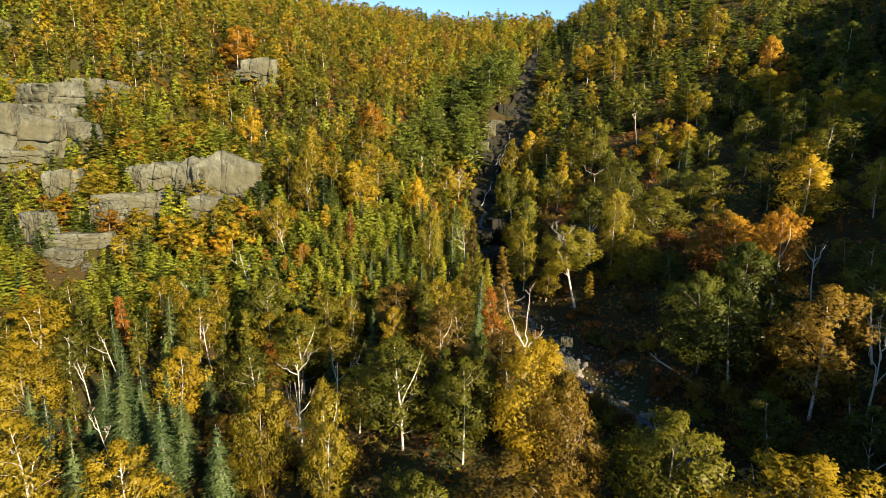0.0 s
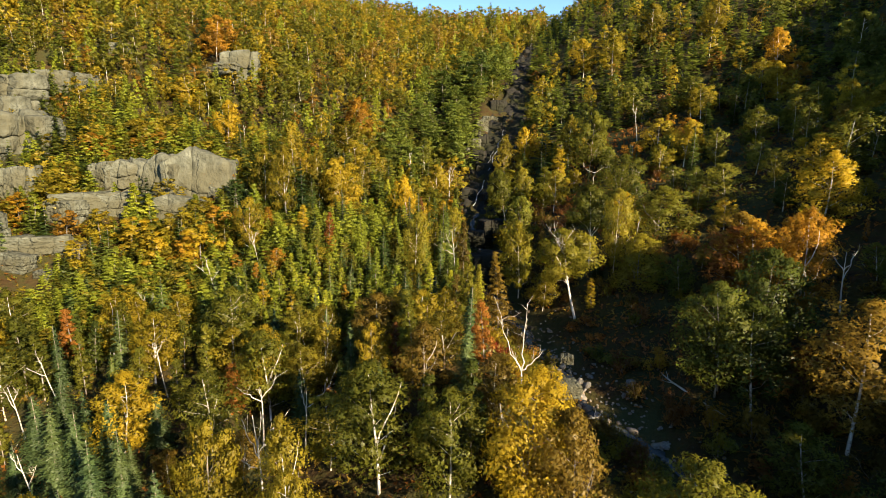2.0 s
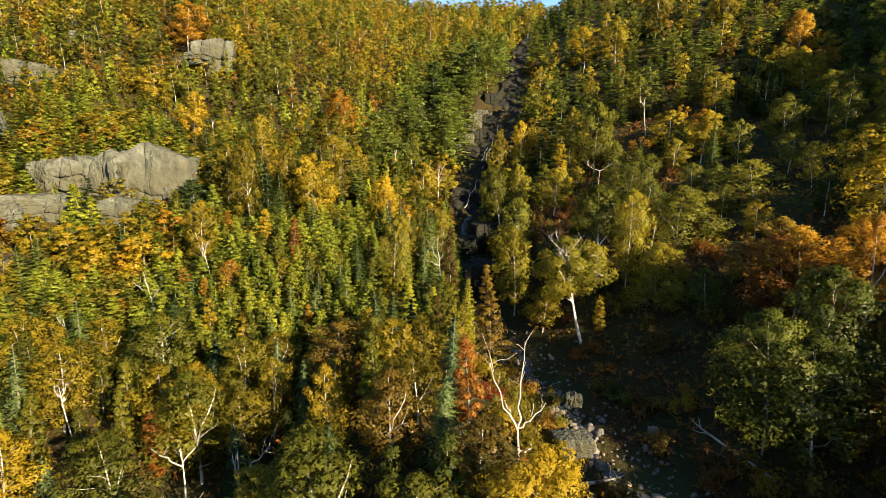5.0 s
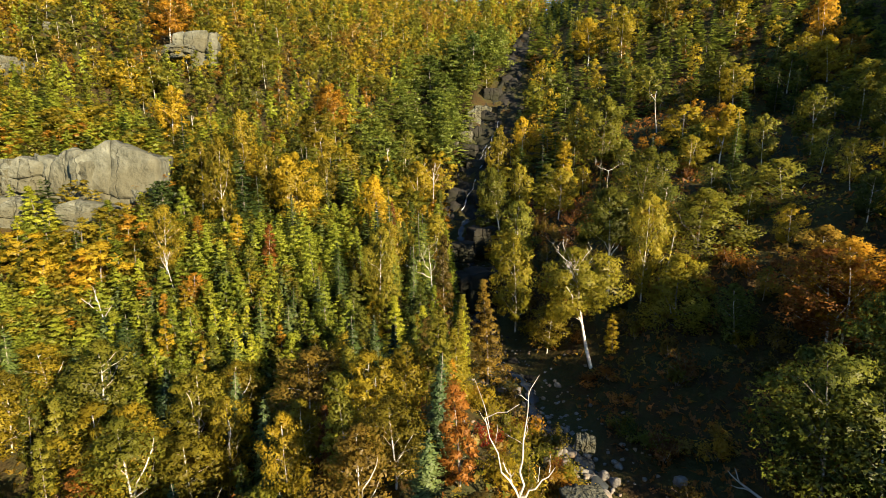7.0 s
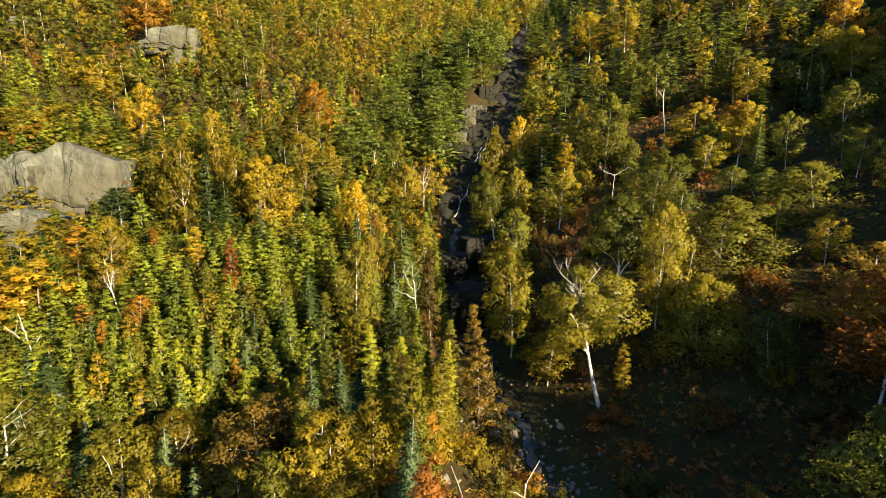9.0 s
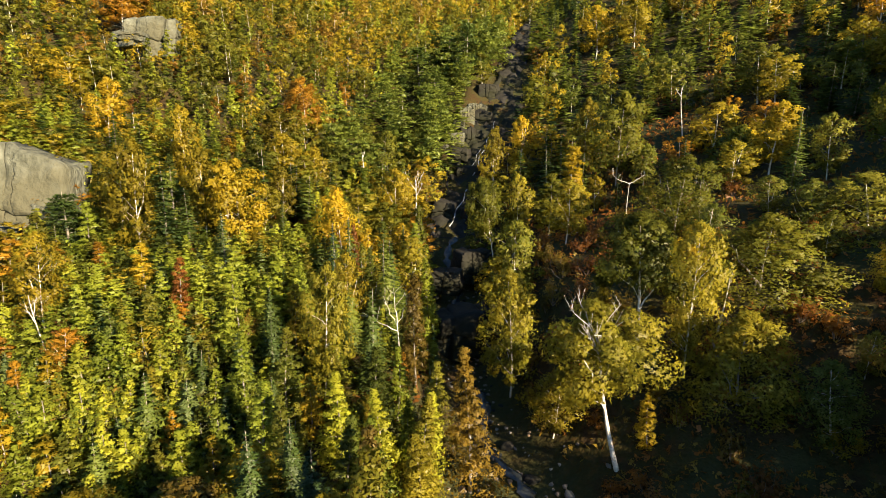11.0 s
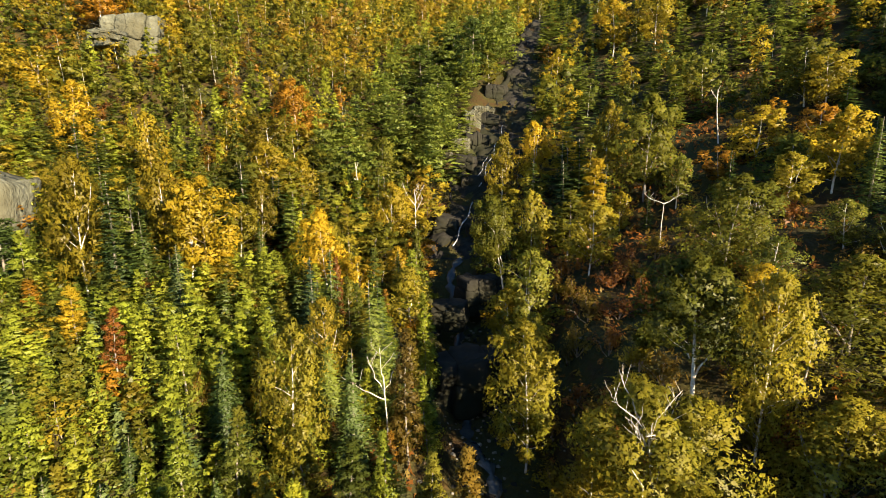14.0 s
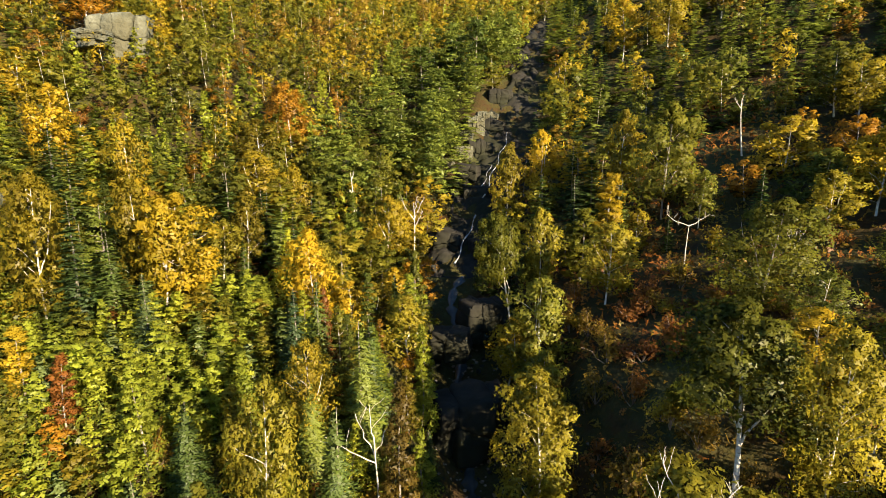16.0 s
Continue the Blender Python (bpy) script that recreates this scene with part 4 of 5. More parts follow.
outcrop(-72.0, 121.0, 41.4, 4.5, 2.8, 3.5, ROCK, -6)
outcrop(-73.6, 135.6, 51.5, 4.1, 2.6, 3.0, ROCK, 24)
outcrop(-73.8, 97.7, 34.4, 8.1, 5.0, 6.1, ROCK, -18)
outcrop(-90.2, 112.7, 42.7, 3.5, 2.2, 3.5, ROCK, 4)
outcrop(-78.8, 89.3, 32.7, 12.1, 7.5, 10.2, ROCK, 12)
outcrop(-74.2, 122.4, 42.3, 4.3, 3.0, 4.3, ROCK, 0)
outcrop(-47.6, 138.8, 48.2, 8.0, 5.5, 7.1, ROCK, 10)
outcrop(-51.6, 137.5, 45.6, 5.7, 4.0, 5.1, ROCK, -20)
outcrop(-77.7, 142.2, 52.4, 6.7, 4.0, 3.5, ROCK, 0)
outcrop(-105.7, 131.2, 56.7, 5.4, 3.2, 5.4, ROCK, 0)
outcrop(-9.1, 130.4, 28.0, 3.6, 2.6, 3.2, ROCK, 15)
outcrop(-48.3, 133.2, 47.0, 4.8, 2.9, 2.4, ROCK, 0)
# gully rocks whose dark colour also holds the shade
outcrop(8.0, 84.0, 11.5, 4.9, 3.9, 4.1, SHADE_DARK_ROCK, 15)
outcrop(6.5, 92.0, 14.5, 2.9, 2.3, 2.4, SHADE_DARK_ROCK, -10)
outcrop(9.6, 96.0, 15.3, 3.7, 3.0, 3.2, SHADE_DARK_ROCK, 25)
outcrop(12.1, 48.0, 9.2, 2.1, 1.9, 1.0, ROCK, 10)
outcrop(13.4, 54.0, 9.4, 1.1, 1.0, 0.7, ROCK, -10)
outcrop(5.7, 111.3, 19.0, 3.9, 3.2, 4.2, SHADE_DARK_ROCK, -20)
outcrop(10.0, 120.8, 24.0, 3.9, 3.1, 3.4, SHADE_DARK_ROCK, 0)
outcrop(11.0, 109.2, 18.5, 4.2, 3.3, 4.2, SHADE_DARK_ROCK, 12)
outcrop(11.6, 139.0, 35.3, 2.4, 2.2, 2.2, ROCK, 8)
outcrop(13.2, 141.2, 35.6, 1.8, 1.6, 1.5, ROCK, -14)
outcrop(9.9, 135.4, 34.0, 2.6, 1.8, 2.8, ROCK, 18)
outcrop(8.6, 132.6, 32.2, 1.8, 1.3, 2.2, ROCK, -8)
outcrop(8.0, 129.6, 30.0, 2.8, 2.0, 1.9, ROCK, 10)
outcrop(5.6, 126.8, 28.4, 2.0, 1.4, 1.6, ROCK, -20)
# more ledges of the gully in the shade-darkened rock colour
outcrop(14.6, 146.0, 38.9, 4.0, 2.8, 3.4, SHADE_DARK_ROCK, 12)
outcrop(12.8, 137.0, 33.5, 3.6, 2.5, 3.0, SHADE_DARK_ROCK, -10)
outcrop(10.4, 131.0, 30.1, 3.4, 2.4, 3.2, SHADE_DARK_ROCK, 16)
outcrop(8.2, 124.0, 26.9, 3.6, 2.5, 3.0, SHADE_DARK_ROCK, -18)
ROCK_SPOTS = [(x, y - 0.8, across * 0.42) for x, y, across in OUTCROPS] + [(x * 0.97, y - 3.5, across * 0.2) for x, y, across in OUTCROPS if across > 4.5 and x < -20] + [(x * 0.93, y - 7.0, across * 0.35) for x, y, across in OUTCROPS if x < -45 and y < 86]

# ---- dead trees ----
def dead_tree(x, y, h, arms, lean=0.0, towards=0.0, thick=0.15, twigs=14, seed=1, bow=0.05, label="bleached dead birch snag with bare forked limbs"):
    """A dead standing tree. arms: share of the height where it starts, then the tip's offset from there in x, y, z."""
    rng = np.random.default_rng(seed)
    thick *= 0.56
    root = new("dead_tree")
    root.empty_display_size = 0.3
    root.matrix_world = Matrix.Translation((x, y, float(ground_z(x, y)) - 0.2))
    spine = trunk_line(h, rng, 0.022)
    k = math.tan(radians(lean))
    spine[:, 0] += k * math.cos(radians(towards)) * spine[:, 2]
    spine[:, 1] += k * math.sin(radians(towards)) * spine[:, 2]
    part("trunk", mesh_of("trunk", *tube(spine, np.linspace(thick, thick * 0.28, len(spine)), 8), DEAD_WOOD, True), root)
    for share, dx, dy, dz in arms:
        a = np.array([np.interp(share * h, spine[:, 2], spine[:, i]) for i in range(3)])
        b = a + np.array([dx, dy, dz])
        wood = [limb(a, b, thick * 0.55, thick * 0.16, rng, bow, 7, 6)]
        for i in range(max(2, twigs // max(1, len(arms)))):
            p = a + (b - a) * rng.uniform(0.45, 1.0)
            size = np.linalg.norm(b - a) * 0.3
            wood.append(limb(p, p + rng.normal(size=3) * size * 0.5 + np.array([0, 0, size * 0.6]), thick * 0.14, 0.008, rng, 0.0, 4, 4))
        part("limb", mesh_of("limb", *joined(wood), DEAD_WOOD, True), root)
    tagged(root, label, "dead tree", "dead trees")
    STOOD.append((x, y, 0.9))


dead_tree(8.0, 44.7, 3.2, [(0.86, -1.6, 0.2, 4.0), (0.93, 0.35, 0.3, 5.0), (0.9, 1.5, -0.3, 1.7), (0.45, 0.9, 0.2, 0.1), (0.9, -0.7, 0.6, 1.4)], thick=0.2, twigs=24, seed=2, bow=0.12)
dead_tree(-10.3, 39.6, 7.0, [(0.55, -1.1, 0.3, 2.6), (0.6, 1.4, 0.2, 2.4), (0.62, 0.6, -0.6, 2.8), (0.42, -1.3, 0, 0.7)], thick=0.17, seed=3)
dead_tree(-12.3, 45.8, 5.0, [(0.8, -2.1, 0.3, 1.1), (0.85, 1.3, 0.1, 1.9), (0.8, -0.4, 0.5, 0.8)], thick=0.16, seed=4)
dead_tree(-8.6, 44.5, 5.4, [(0.7, 1.9, 0.2, 1.9), (0.6, -0.4, 0.4, 1.8)], thick=0.14, seed=5)
dead_tree(36.5, 52.2, 6.0, [(0.72, -1.3, 0.1, 1.9), (0.74, 1.3, 0.2, 2.0), (0.6, 0.7, 0.2, 1.2)], lean=4, towards=180, thick=0.15, seed=6)
dead_tree(24.4, 89.6, 4.1, [(0.97, -1.7, 0.1, 0.9), (0.97, 1.5, 0.1, 0.9)], thick=0.12, seed=7, label="dead birch stub ending in a level fork")
dead_tree(36.0, 105.3, 5.7, [(0.85, -0.7, 0.1, 1.0), (0.9, 0.1, 0, 0.9)], lean=-3, thick=0.17, seed=8, label="bleached dead trunk with a broken top")
dead_tree(-5.0, 112.3, 8.2, [(0.9, 0.3, 0, 0.8), (0.7, -0.4, 0, 0.5)], lean=4, towards=170, thick=0.2, seed=9, label="tall pale dead trunk among golden birches")
dead_tree(2.2, 108.6, 7.2, [(0.72, -1.4, 0.2, 2.4), (0.75, 1.1, 0.3, 2.6), (0.8, 0.4, -0.3, 2.2), (0.62, 0.9, 0, 1.8)], thick=0.18, seed=10)
dead_tree(3.1, 73.2, 5.2, [(0.72, -2.5, 0, 1.4), (0.78, -1.0, 0.3, 2.2), (0.8, 0.9, 0.2, 2.4), (0.8, -0.2, -0.2, 2.8)], thick=0.12, seed=11)
dead_tree(33.8, 40.3, 5.5, [(0.45, -1.0, 0, 6.0), (0.5, 2.6, 0, 4.6), (0.9, 0.4, 0.2, 2.6), (0.95, -0.5, 0, 3.2)], thick=0.17, seed=14, bow=0.1)
dead_tree(33.0, 40.8, 2.0, [(0.8, 0.2, 0, 0.4)], lean=12, towards=180, thick=0.12, seed=23, label="short leaning dead stub on the shaded bank")
dead_tree(-37.6, 113.9, 4.5, [(0.8, 0.3, 0, 0.5)], lean=-6, thick=0.2, seed=15, label="short bleached trunk stub on the slope")
dead_tree(-25.5, 39.5, 4.6, [(0.7, -0.8, 0.1, 1.3), (0.5, 0.6, 0.2, 1.4)], lean=-14, thick=0.12, seed=16)
dead_tree(-32.0, 46.5, 5.0, [(0.6, -0.9, 0.1, 1.8), (0.75, 0.5, 0.1, 1.0)], lean=-10, thick=0.12, seed=17)
dead_tree(-15.5, 28.5, 5.5, [(0.55, -2.6, 0.2, 1.6), (0.6, -0.9, 0.3, 2.3), (0.62, 0.5, 0.2, 2.0)], lean=-18, thick=0.17, seed=18)
dead_tree(-24.0, 66.0, 5.0, [(0.6, -1.6, 0, 1.3), (0.7, -0.3, 0, 1.6), (0.5, 0.8, 0, 1.0)], lean=-12, thick=0.13, seed=19)
dead_tree(-20.8, 71.0, 4.8, [(0.6, -0.6, 0, 1.5), (0.7, 0.4, 0, 1.3)], lean=-6, thick=0.11, seed=20)
dead_tree(24.5, 70.5, 4.0, [(0.8, 0.2, 0, 1.0)], lean=5, thick=0.11, seed=21, label="thin pale dead pole on the shaded slope")
dead_tree(29.0, 84.0, 3.6, [(0.5, -0.6, 0, 1.8), (0.5, 0.6, 0, 1.7), (0.45, 0.1, 0.3, 1.9)], thick=0.1, seed=22, label="cluster of bare grey stems")
dead_tree(-30.5, 49.0, 4.8, [(0.75, -1.6, 0, 0.7), (0.85, -0.5, 0.2, 1.0)], lean=-12, thick=0.12, seed=24)
dead_tree(-27.0, 33.5, 6.0, [(0.6, 0.9, 0, 1.6), (0.7, -0.5, 0, 1.5)], lean=-12, thick=0.13, seed=25)
dead_tree(-22.5, 51.0, 5.2, [(0.7, -0.4, 0, 1.6), (0.85, 0.5, 0, 1.0)], lean=-5, thick=0.11, seed=26)
dead_tree(-29.0, 61.0, 4.6, [(0.7, 0.9, 0, 1.2), (0.8, -0.6, 0, 1.0)], lean=-9, thick=0.11, seed=27)
dead_tree(-19.0, 58.0, 4.6, [(0.6, -0.9, 0, 1.4), (0.75, 0.6, 0, 1.1)], lean=-7, thick=0.085, seed=28)

# fallen trunk on the shaded bank
def fallen_log(x, y, size, turn, pitch, seed):
    rng = np.random.default_rng(seed)
    log = new("fallen_log")
    log.matrix_world = Matrix.Translation((x, y, float(ground_z(x, y)) + 0.22)) @ Matrix.Rotation(radians(turn), 4, "Z") @ Matrix.Rotation(radians(pitch), 4, "Y")
    line = trunk_line(size, rng, 0.01)[:, [2, 0, 1]]
    part("trunk", mesh_of("trunk", *tube(line, np.linspace(0.16, 0.06, len(line)), 8), DEAD_WOOD, True), log)
    for i in range(4):
        a = line[-1 - i // 2]
        part("limb", mesh_of("limb", *limb(a, a + np.array([0.7, rng.uniform(-1, 1), rng.uniform(0.1, 0.8)]), 0.05, 0.015, rng, 0, 4, 5), DEAD_WOOD, True), log)
    tagged(log, "fallen bleached trunk lying on the shaded bank", "log", "fallen logs")


fallen_log(24.2, 46.5, 5.2, 122, -14, 31)
fallen_log(12.3, 47.6, 3.0, 25, 6, 32)
fallen_log(-13.0, 62.5, 4.0, 160, -4, 33)
fallen_log(12.0, 101.0, 4.0, 60, -30, 34)

# ---- boulders and water of the stream ----
STONES = [mesh_of("boulder", *angular(500 + i, 11, 2, 0.06, 0.75), STONE) for i in range(7)]
dice = random.Random(21)
for i in range(270):
    y = 26 + 70 * dice.random() ** 1.25
    spread = 4.4 if y < 58 else 3.0
    if i < 110:
        y = dice.uniform(40, 57)
    x = stream_at(y) + dice.gauss(-0.4, spread * 0.5)
    r = 0.14 + 0.5 * dice.random() ** 3
    b = new("boulder", STONES[dice.randrange(7)])
    b.matrix_world = (Matrix.Translation((x, y, float(ground_z(x, y)) + r * 0.28)) @ Matrix.Rotation(dice.uniform(0, 6.28), 4, "Z")
                      @ Matrix.Rotation(dice.uniform(-0.3, 0.3), 4, "X") @ Matrix.Diagonal((r * dice.uniform(0.8, 1.4), r, r * dice.uniform(0.75, 1.1), 1)))
    # boulders up in the gully take the colour that includes its shade
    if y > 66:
        wear(b, SHADE_DARK_ROCK)
    tagged(b, "pale weathered boulder in the stony stream bed" if y <= 66 else "wet boulder in the gully, its colour darkened for shade", "boulder", "boulders of the stream")
pebble = [angular(520 + i, 10, 1, 0.03, 0.7) for i in range(4)]
gravel = []
for i in range(1100):
    y = 24 + 76 * dice.random() ** 1.2
    x = stream_at(y) + dice.gauss(0, 2.3)
    r = dice.uniform(0.08, 0.26)
    a = dice.uniform(0, 6.28)
    v, f = pebble[i % 4]
    M = np.array([[math.cos(a), -math.sin(a), 0], [math.sin(a), math.cos(a), 0], [0, 0, 1]]) * r
    gravel.append((v @ M.T + np.array([x, y, float(ground_z(x, y)) + r * 0.3]), f))
tagged(new("gravel", mesh_of("gravel", *joined(gravel), STONE)), "rubble and small stones of the stream bed", "gravel", kind="stuff")


def ribbon(name, ys, offset, width, lift, mat, label):
    """Water that follows the bed of the stream or falls down the gully."""
    V, F = [], []
    for i, y in enumerate(ys):
        x = stream_at(y) + offset(y)
        w = width * (0.7 + 0.3 * math.sin(y * 3.1) + 0.25 * math.sin(y * 7.7 + 1))
        for s in (-1, -0.4, 0.4, 1):
            V.append((x + s * w, y, float(ground_z(x, y)) + lift + (0.06 if abs(s) < 0.5 else -0.05)))
        if i:
            k = 4 * i
            F += [(k - 4 + j, k - 3 + j, k + 1 + j, k + j) for j in range(3)]
    tagged(new(name, mesh_of(name, V, F, mat, True)), label, "water", kind="structure")


ribbon("water", np.arange(14, 107, 0.5), lambda y: 0.5 * math.sin(y * 0.6), 0.55, 0.16, POOL, "dark shallow stream between boulders")
ribbon("water", np.arange(119.5, 136.5, 0.25), lambda y: -0.8 + 0.25 * math.sin(y * 1.1), 0.09, 0.8, WATER, "thin white waterfall sliding down the dark gully")
ribbon("water", np.arange(121.0, 127.2, 0.25), lambda y: -1.5 + 0.15 * math.sin(y * 1.9), 0.06, 0.75, WATER, "thin white strand of the waterfall")
ribbon("water", np.arange(107.5, 116.5, 0.25), lambda y: -0.8 + 0.15 * math.sin(y * 1.4), 0.1, 0.8, WATER, "lower step of the thin waterfall")

# ---- bed of the gully: rock in broken ledges, coloured dark to stand for shade ----
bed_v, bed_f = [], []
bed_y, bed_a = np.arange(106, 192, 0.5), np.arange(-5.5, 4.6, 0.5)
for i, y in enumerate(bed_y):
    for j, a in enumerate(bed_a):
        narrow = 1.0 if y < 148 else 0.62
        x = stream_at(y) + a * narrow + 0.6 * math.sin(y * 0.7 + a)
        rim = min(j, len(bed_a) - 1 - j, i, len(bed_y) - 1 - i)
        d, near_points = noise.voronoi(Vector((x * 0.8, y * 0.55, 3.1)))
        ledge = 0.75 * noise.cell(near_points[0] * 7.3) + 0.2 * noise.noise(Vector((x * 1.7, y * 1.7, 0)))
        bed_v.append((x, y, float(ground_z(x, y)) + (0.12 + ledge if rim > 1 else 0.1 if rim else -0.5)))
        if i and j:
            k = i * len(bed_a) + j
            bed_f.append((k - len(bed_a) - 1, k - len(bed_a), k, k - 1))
tagged(new("gully_bed", mesh_of("gully_bed", bed_v, bed_f, SHADE_DARK_ROCK)), "bare rock bed of the steep gully, coloured dark for its shade", "rock", kind="structure")

# ---- shrubs ----
for i in range(260):
    if i < 130:
        y = dice.uniform(38, 92)
        x = stream_at(y) + (3.5 + 24 * dice.random() ** 1.3)
        colour = dice.choice(["brown", "rust", "brown", "rust", "rust", "gold", "brown"])
    elif i < 220:
        y = dice.uniform(36, 62)
        x = stream_at(y) - 1.8 - 9 * dice.random() ** 1.6
        colour = dice.choice(["gold", "brown", "rust", "olive", "orange", "gold"])
    else:
        y = dice.uniform(70, 108)
        x = dice.uniform(-34, 4)
        colour = dice.choice(["brown", "rust", "olive", "orange", "green"])
    plant("shrub", x, y, dice.uniform(0.9, 2.2), dice.uniform(1.3, 3.0), colour, sink=0.05)
    STOOD.pop()
for i in range(46):
    y = dice.uniform(18, 40)
    x = dice.uniform(-13, 11)
    plant("shrub", x, y, dice.uniform(0.9, 2.0), dice.uniform(1.6, 3.4), dice.choice(["brown", "rust", "green", "olive", "brown"]), sink=0.05)
    STOOD.pop()
plant("shrub", 23.0, 46.0, 2.2, 4.0, "orange"); plant("shrub", 21.4, 47.4, 1.8, 3.0, "rust")
plant("shrub", 6.9, 52.0, 1.6, 2.0, "red"); plant("shrub", 1.6, 62.0, 1.8, 2.2, "red")

# ---- the wood between the marked trees ----
def weighted(r, table):
    total = sum(w for w, _ in table)
    v = r.random() * total
    for w, what in table:
        v -= w
        if v <= 0:
            return what
    return table[-1][1]


FLOOR_MIX = [(26, ("spruce", "blue", 5, 8)), (10, ("birch", "gold", 5, 7.5)), (18, ("birch", "olive", 5, 8)), (10, ("column", "olive", 5, 8)), (12, ("column", "green", 5, 8)), (5, ("birch", "brown", 5, 7)), (4, ("column", "rust", 4, 6)), (8, ("spruce", "needle", 5, 8))]
YOUNG_MIX = [(56, ("cedar", "lime", 2.2, 4.2)), (12, ("cedar", "green", 2.2, 4.4)), (13, ("cedar", "olive", 2.0, 4.0)), (5, ("spruce", "needle", 2.6, 4.8)), (4, ("spruce", "blue", 2.4, 4.2)), (5, ("column", "gold", 2.2, 4.0)), (3, ("column", "orange", 2.0, 3.4)), (4, ("birch", "yellow", 2.6, 4.4))]
SLOPE_MIX = [(36, ("cedar", "lime", 3.5, 6.5)), (20, ("cedar", "green", 4, 6.5)), (9, ("cedar", "olive", 3.5, 6)), (8, ("birch", "olive", 4, 6.5)), (14, ("spruce", "needle", 4, 7)), (5, ("column", "gold", 4, 6)), (3, ("column", "orange", 3, 4.5)), (5, ("birch", "yellow", 5, 7.5))]
HIGH_MIX = [(9, ("birch", "gold", 4.5, 7)), (14, ("birch", "yellow", 4.5, 7)), (24, ("birch", "olive", 4.5, 7.5)), (16, ("cedar", "lime", 4.5, 7.5)), (12, ("cedar", "green", 4.5, 7.5)), (20, ("spruce", "needle", 4.5, 8)), (4, ("birch", "orange", 4, 6)), (3, ("birch", "brown", 4, 6))]
CREST_MIX = [(14, ("birch", "gold", 4.5, 7)), (14, ("birch", "yellow", 4.5, 7)), (34, ("birch", "olive", 4.5, 7.5)), (12, ("cedar", "lime", 5, 7.5)), (11, ("birch", "brown", 4.5, 7)), (13, ("spruce", "needle", 4.5, 8)), (2, ("birch", "orange", 4, 6))]
CLIFF_MIX = [(24, ("spruce", "needle", 3.5, 6.5)), (36, ("cedar", "lime", 3, 6)), (14, ("cedar", "olive", 3, 5.5)), (6, ("birch", "gold", 3.5, 6)), (10, ("cedar", "green", 3.5, 6)), (7, ("birch", "yellow", 3.5, 6)), (3, ("birch", "orange", 3, 5))]
SHADE_MIX = [(30, ("birch", "olive", 6, 10)), (24, ("birch", "green", 6, 10)), (14, ("spruce", "needle", 6, 10)), (9, ("birch", "yellow", 6, 9)), (8, ("birch", "gold", 6, 9)), (9, ("birch", "brown", 6, 9)), (3, ("birch", "orange", 5, 7)), (7, ("column", "rust", 4, 6))]
RIDGE_MIX = [(56, ("spruce", "needle", 5, 9)), (12, ("spruce", "blue", 5, 8.5)), (13, ("birch", "green", 5, 8)), (8, ("birch", "olive", 5, 8)), (9, ("birch", "yellow", 5, 8)), (4, ("birch", "orange", 4, 6)), (3, ("birch", "brown", 5, 7))]
GULLY_MIX = [(70, ("pine", "needle", 7, 11)), (24, ("spruce", "needle", 5, 9)), (18, ("column", "green", 5, 8)), (12, ("birch", "olive", 5, 8)), (6, ("birch", "gold", 4.5, 6.5))]


def mix_at(x, y):
    if x > stream_at(y):
        return SHADE_MIX if y < 90 else RIDGE_MIX
    if 116 < y < 172 and x > stream_at(y) - 24:
        return GULLY_MIX
    if x < -24 and 72 < y < 122:
        return CLIFF_MIX
    if y < 58:
        return FLOOR_MIX
    if y < 92 and x < -5:
        return YOUNG_MIX
    if y < 92 and x < 6:
        return SLOPE_MIX
    return HIGH_MIX


def near_rock(x, y):
    for rx, ry, rr in ROCK_SPOTS:
        if (x - rx) ** 2 + (y - ry) ** 2 < rr * rr:
            return True
    return False


def open_ground(x, y):
    """Places where no tree stands: the stream bed, the gully, the bouldery opening and the rock faces."""
    a = x - stream_at(y)
    if y < 76 and -4.5 < a < 3.5 or 76 <= y < 106 and abs(a) < 3.4 or 106 <= y < 128 and -5.0 < a < 4.6 or 128 <= y < 148 and -6.5 < a < 5.0 or 148 <= y < 190 and -3.4 < a < 3.6:
        return True
    if 0 < a < 15 and 44 < y < 66 or 5 < a < 14 and 66 < y < 82:
        return True
    if 2 < x and a < 0 and 30 < y < 60 and x > 9 - abs(y - 46) * 0.35:
        return True
    if ((x + 7) / 5.5) ** 2 + ((y - 35) / 10) ** 2 < 1 or (-3 < x < 17 and 24 < y < 36):
        return True
    return near_rock(x, y)


grow = random.Random(11)
cells = {}
for sx, sy, sr in STOOD:
    cells.setdefault((int(sx // 6), int(sy // 6)), []).append((sx, sy, sr))


def crowded(x, y, gap):
    cx, cy = int(x // 6), int(y // 6)
    for i in range(cx - 1, cx + 2):
        for j in range(cy - 1, cy + 2):
            for sx, sy, sr in cells.get((i, j), ()):
                g = max(gap, sr * 0.85 + 0.5)
                if (sx - x) ** 2 + (sy - y) ** 2 < g * g:
                    return True
    return False


def take(x, y):
    cells.setdefault((int(x // 6), int(y // 6)), []).append((x, y, 0.0))


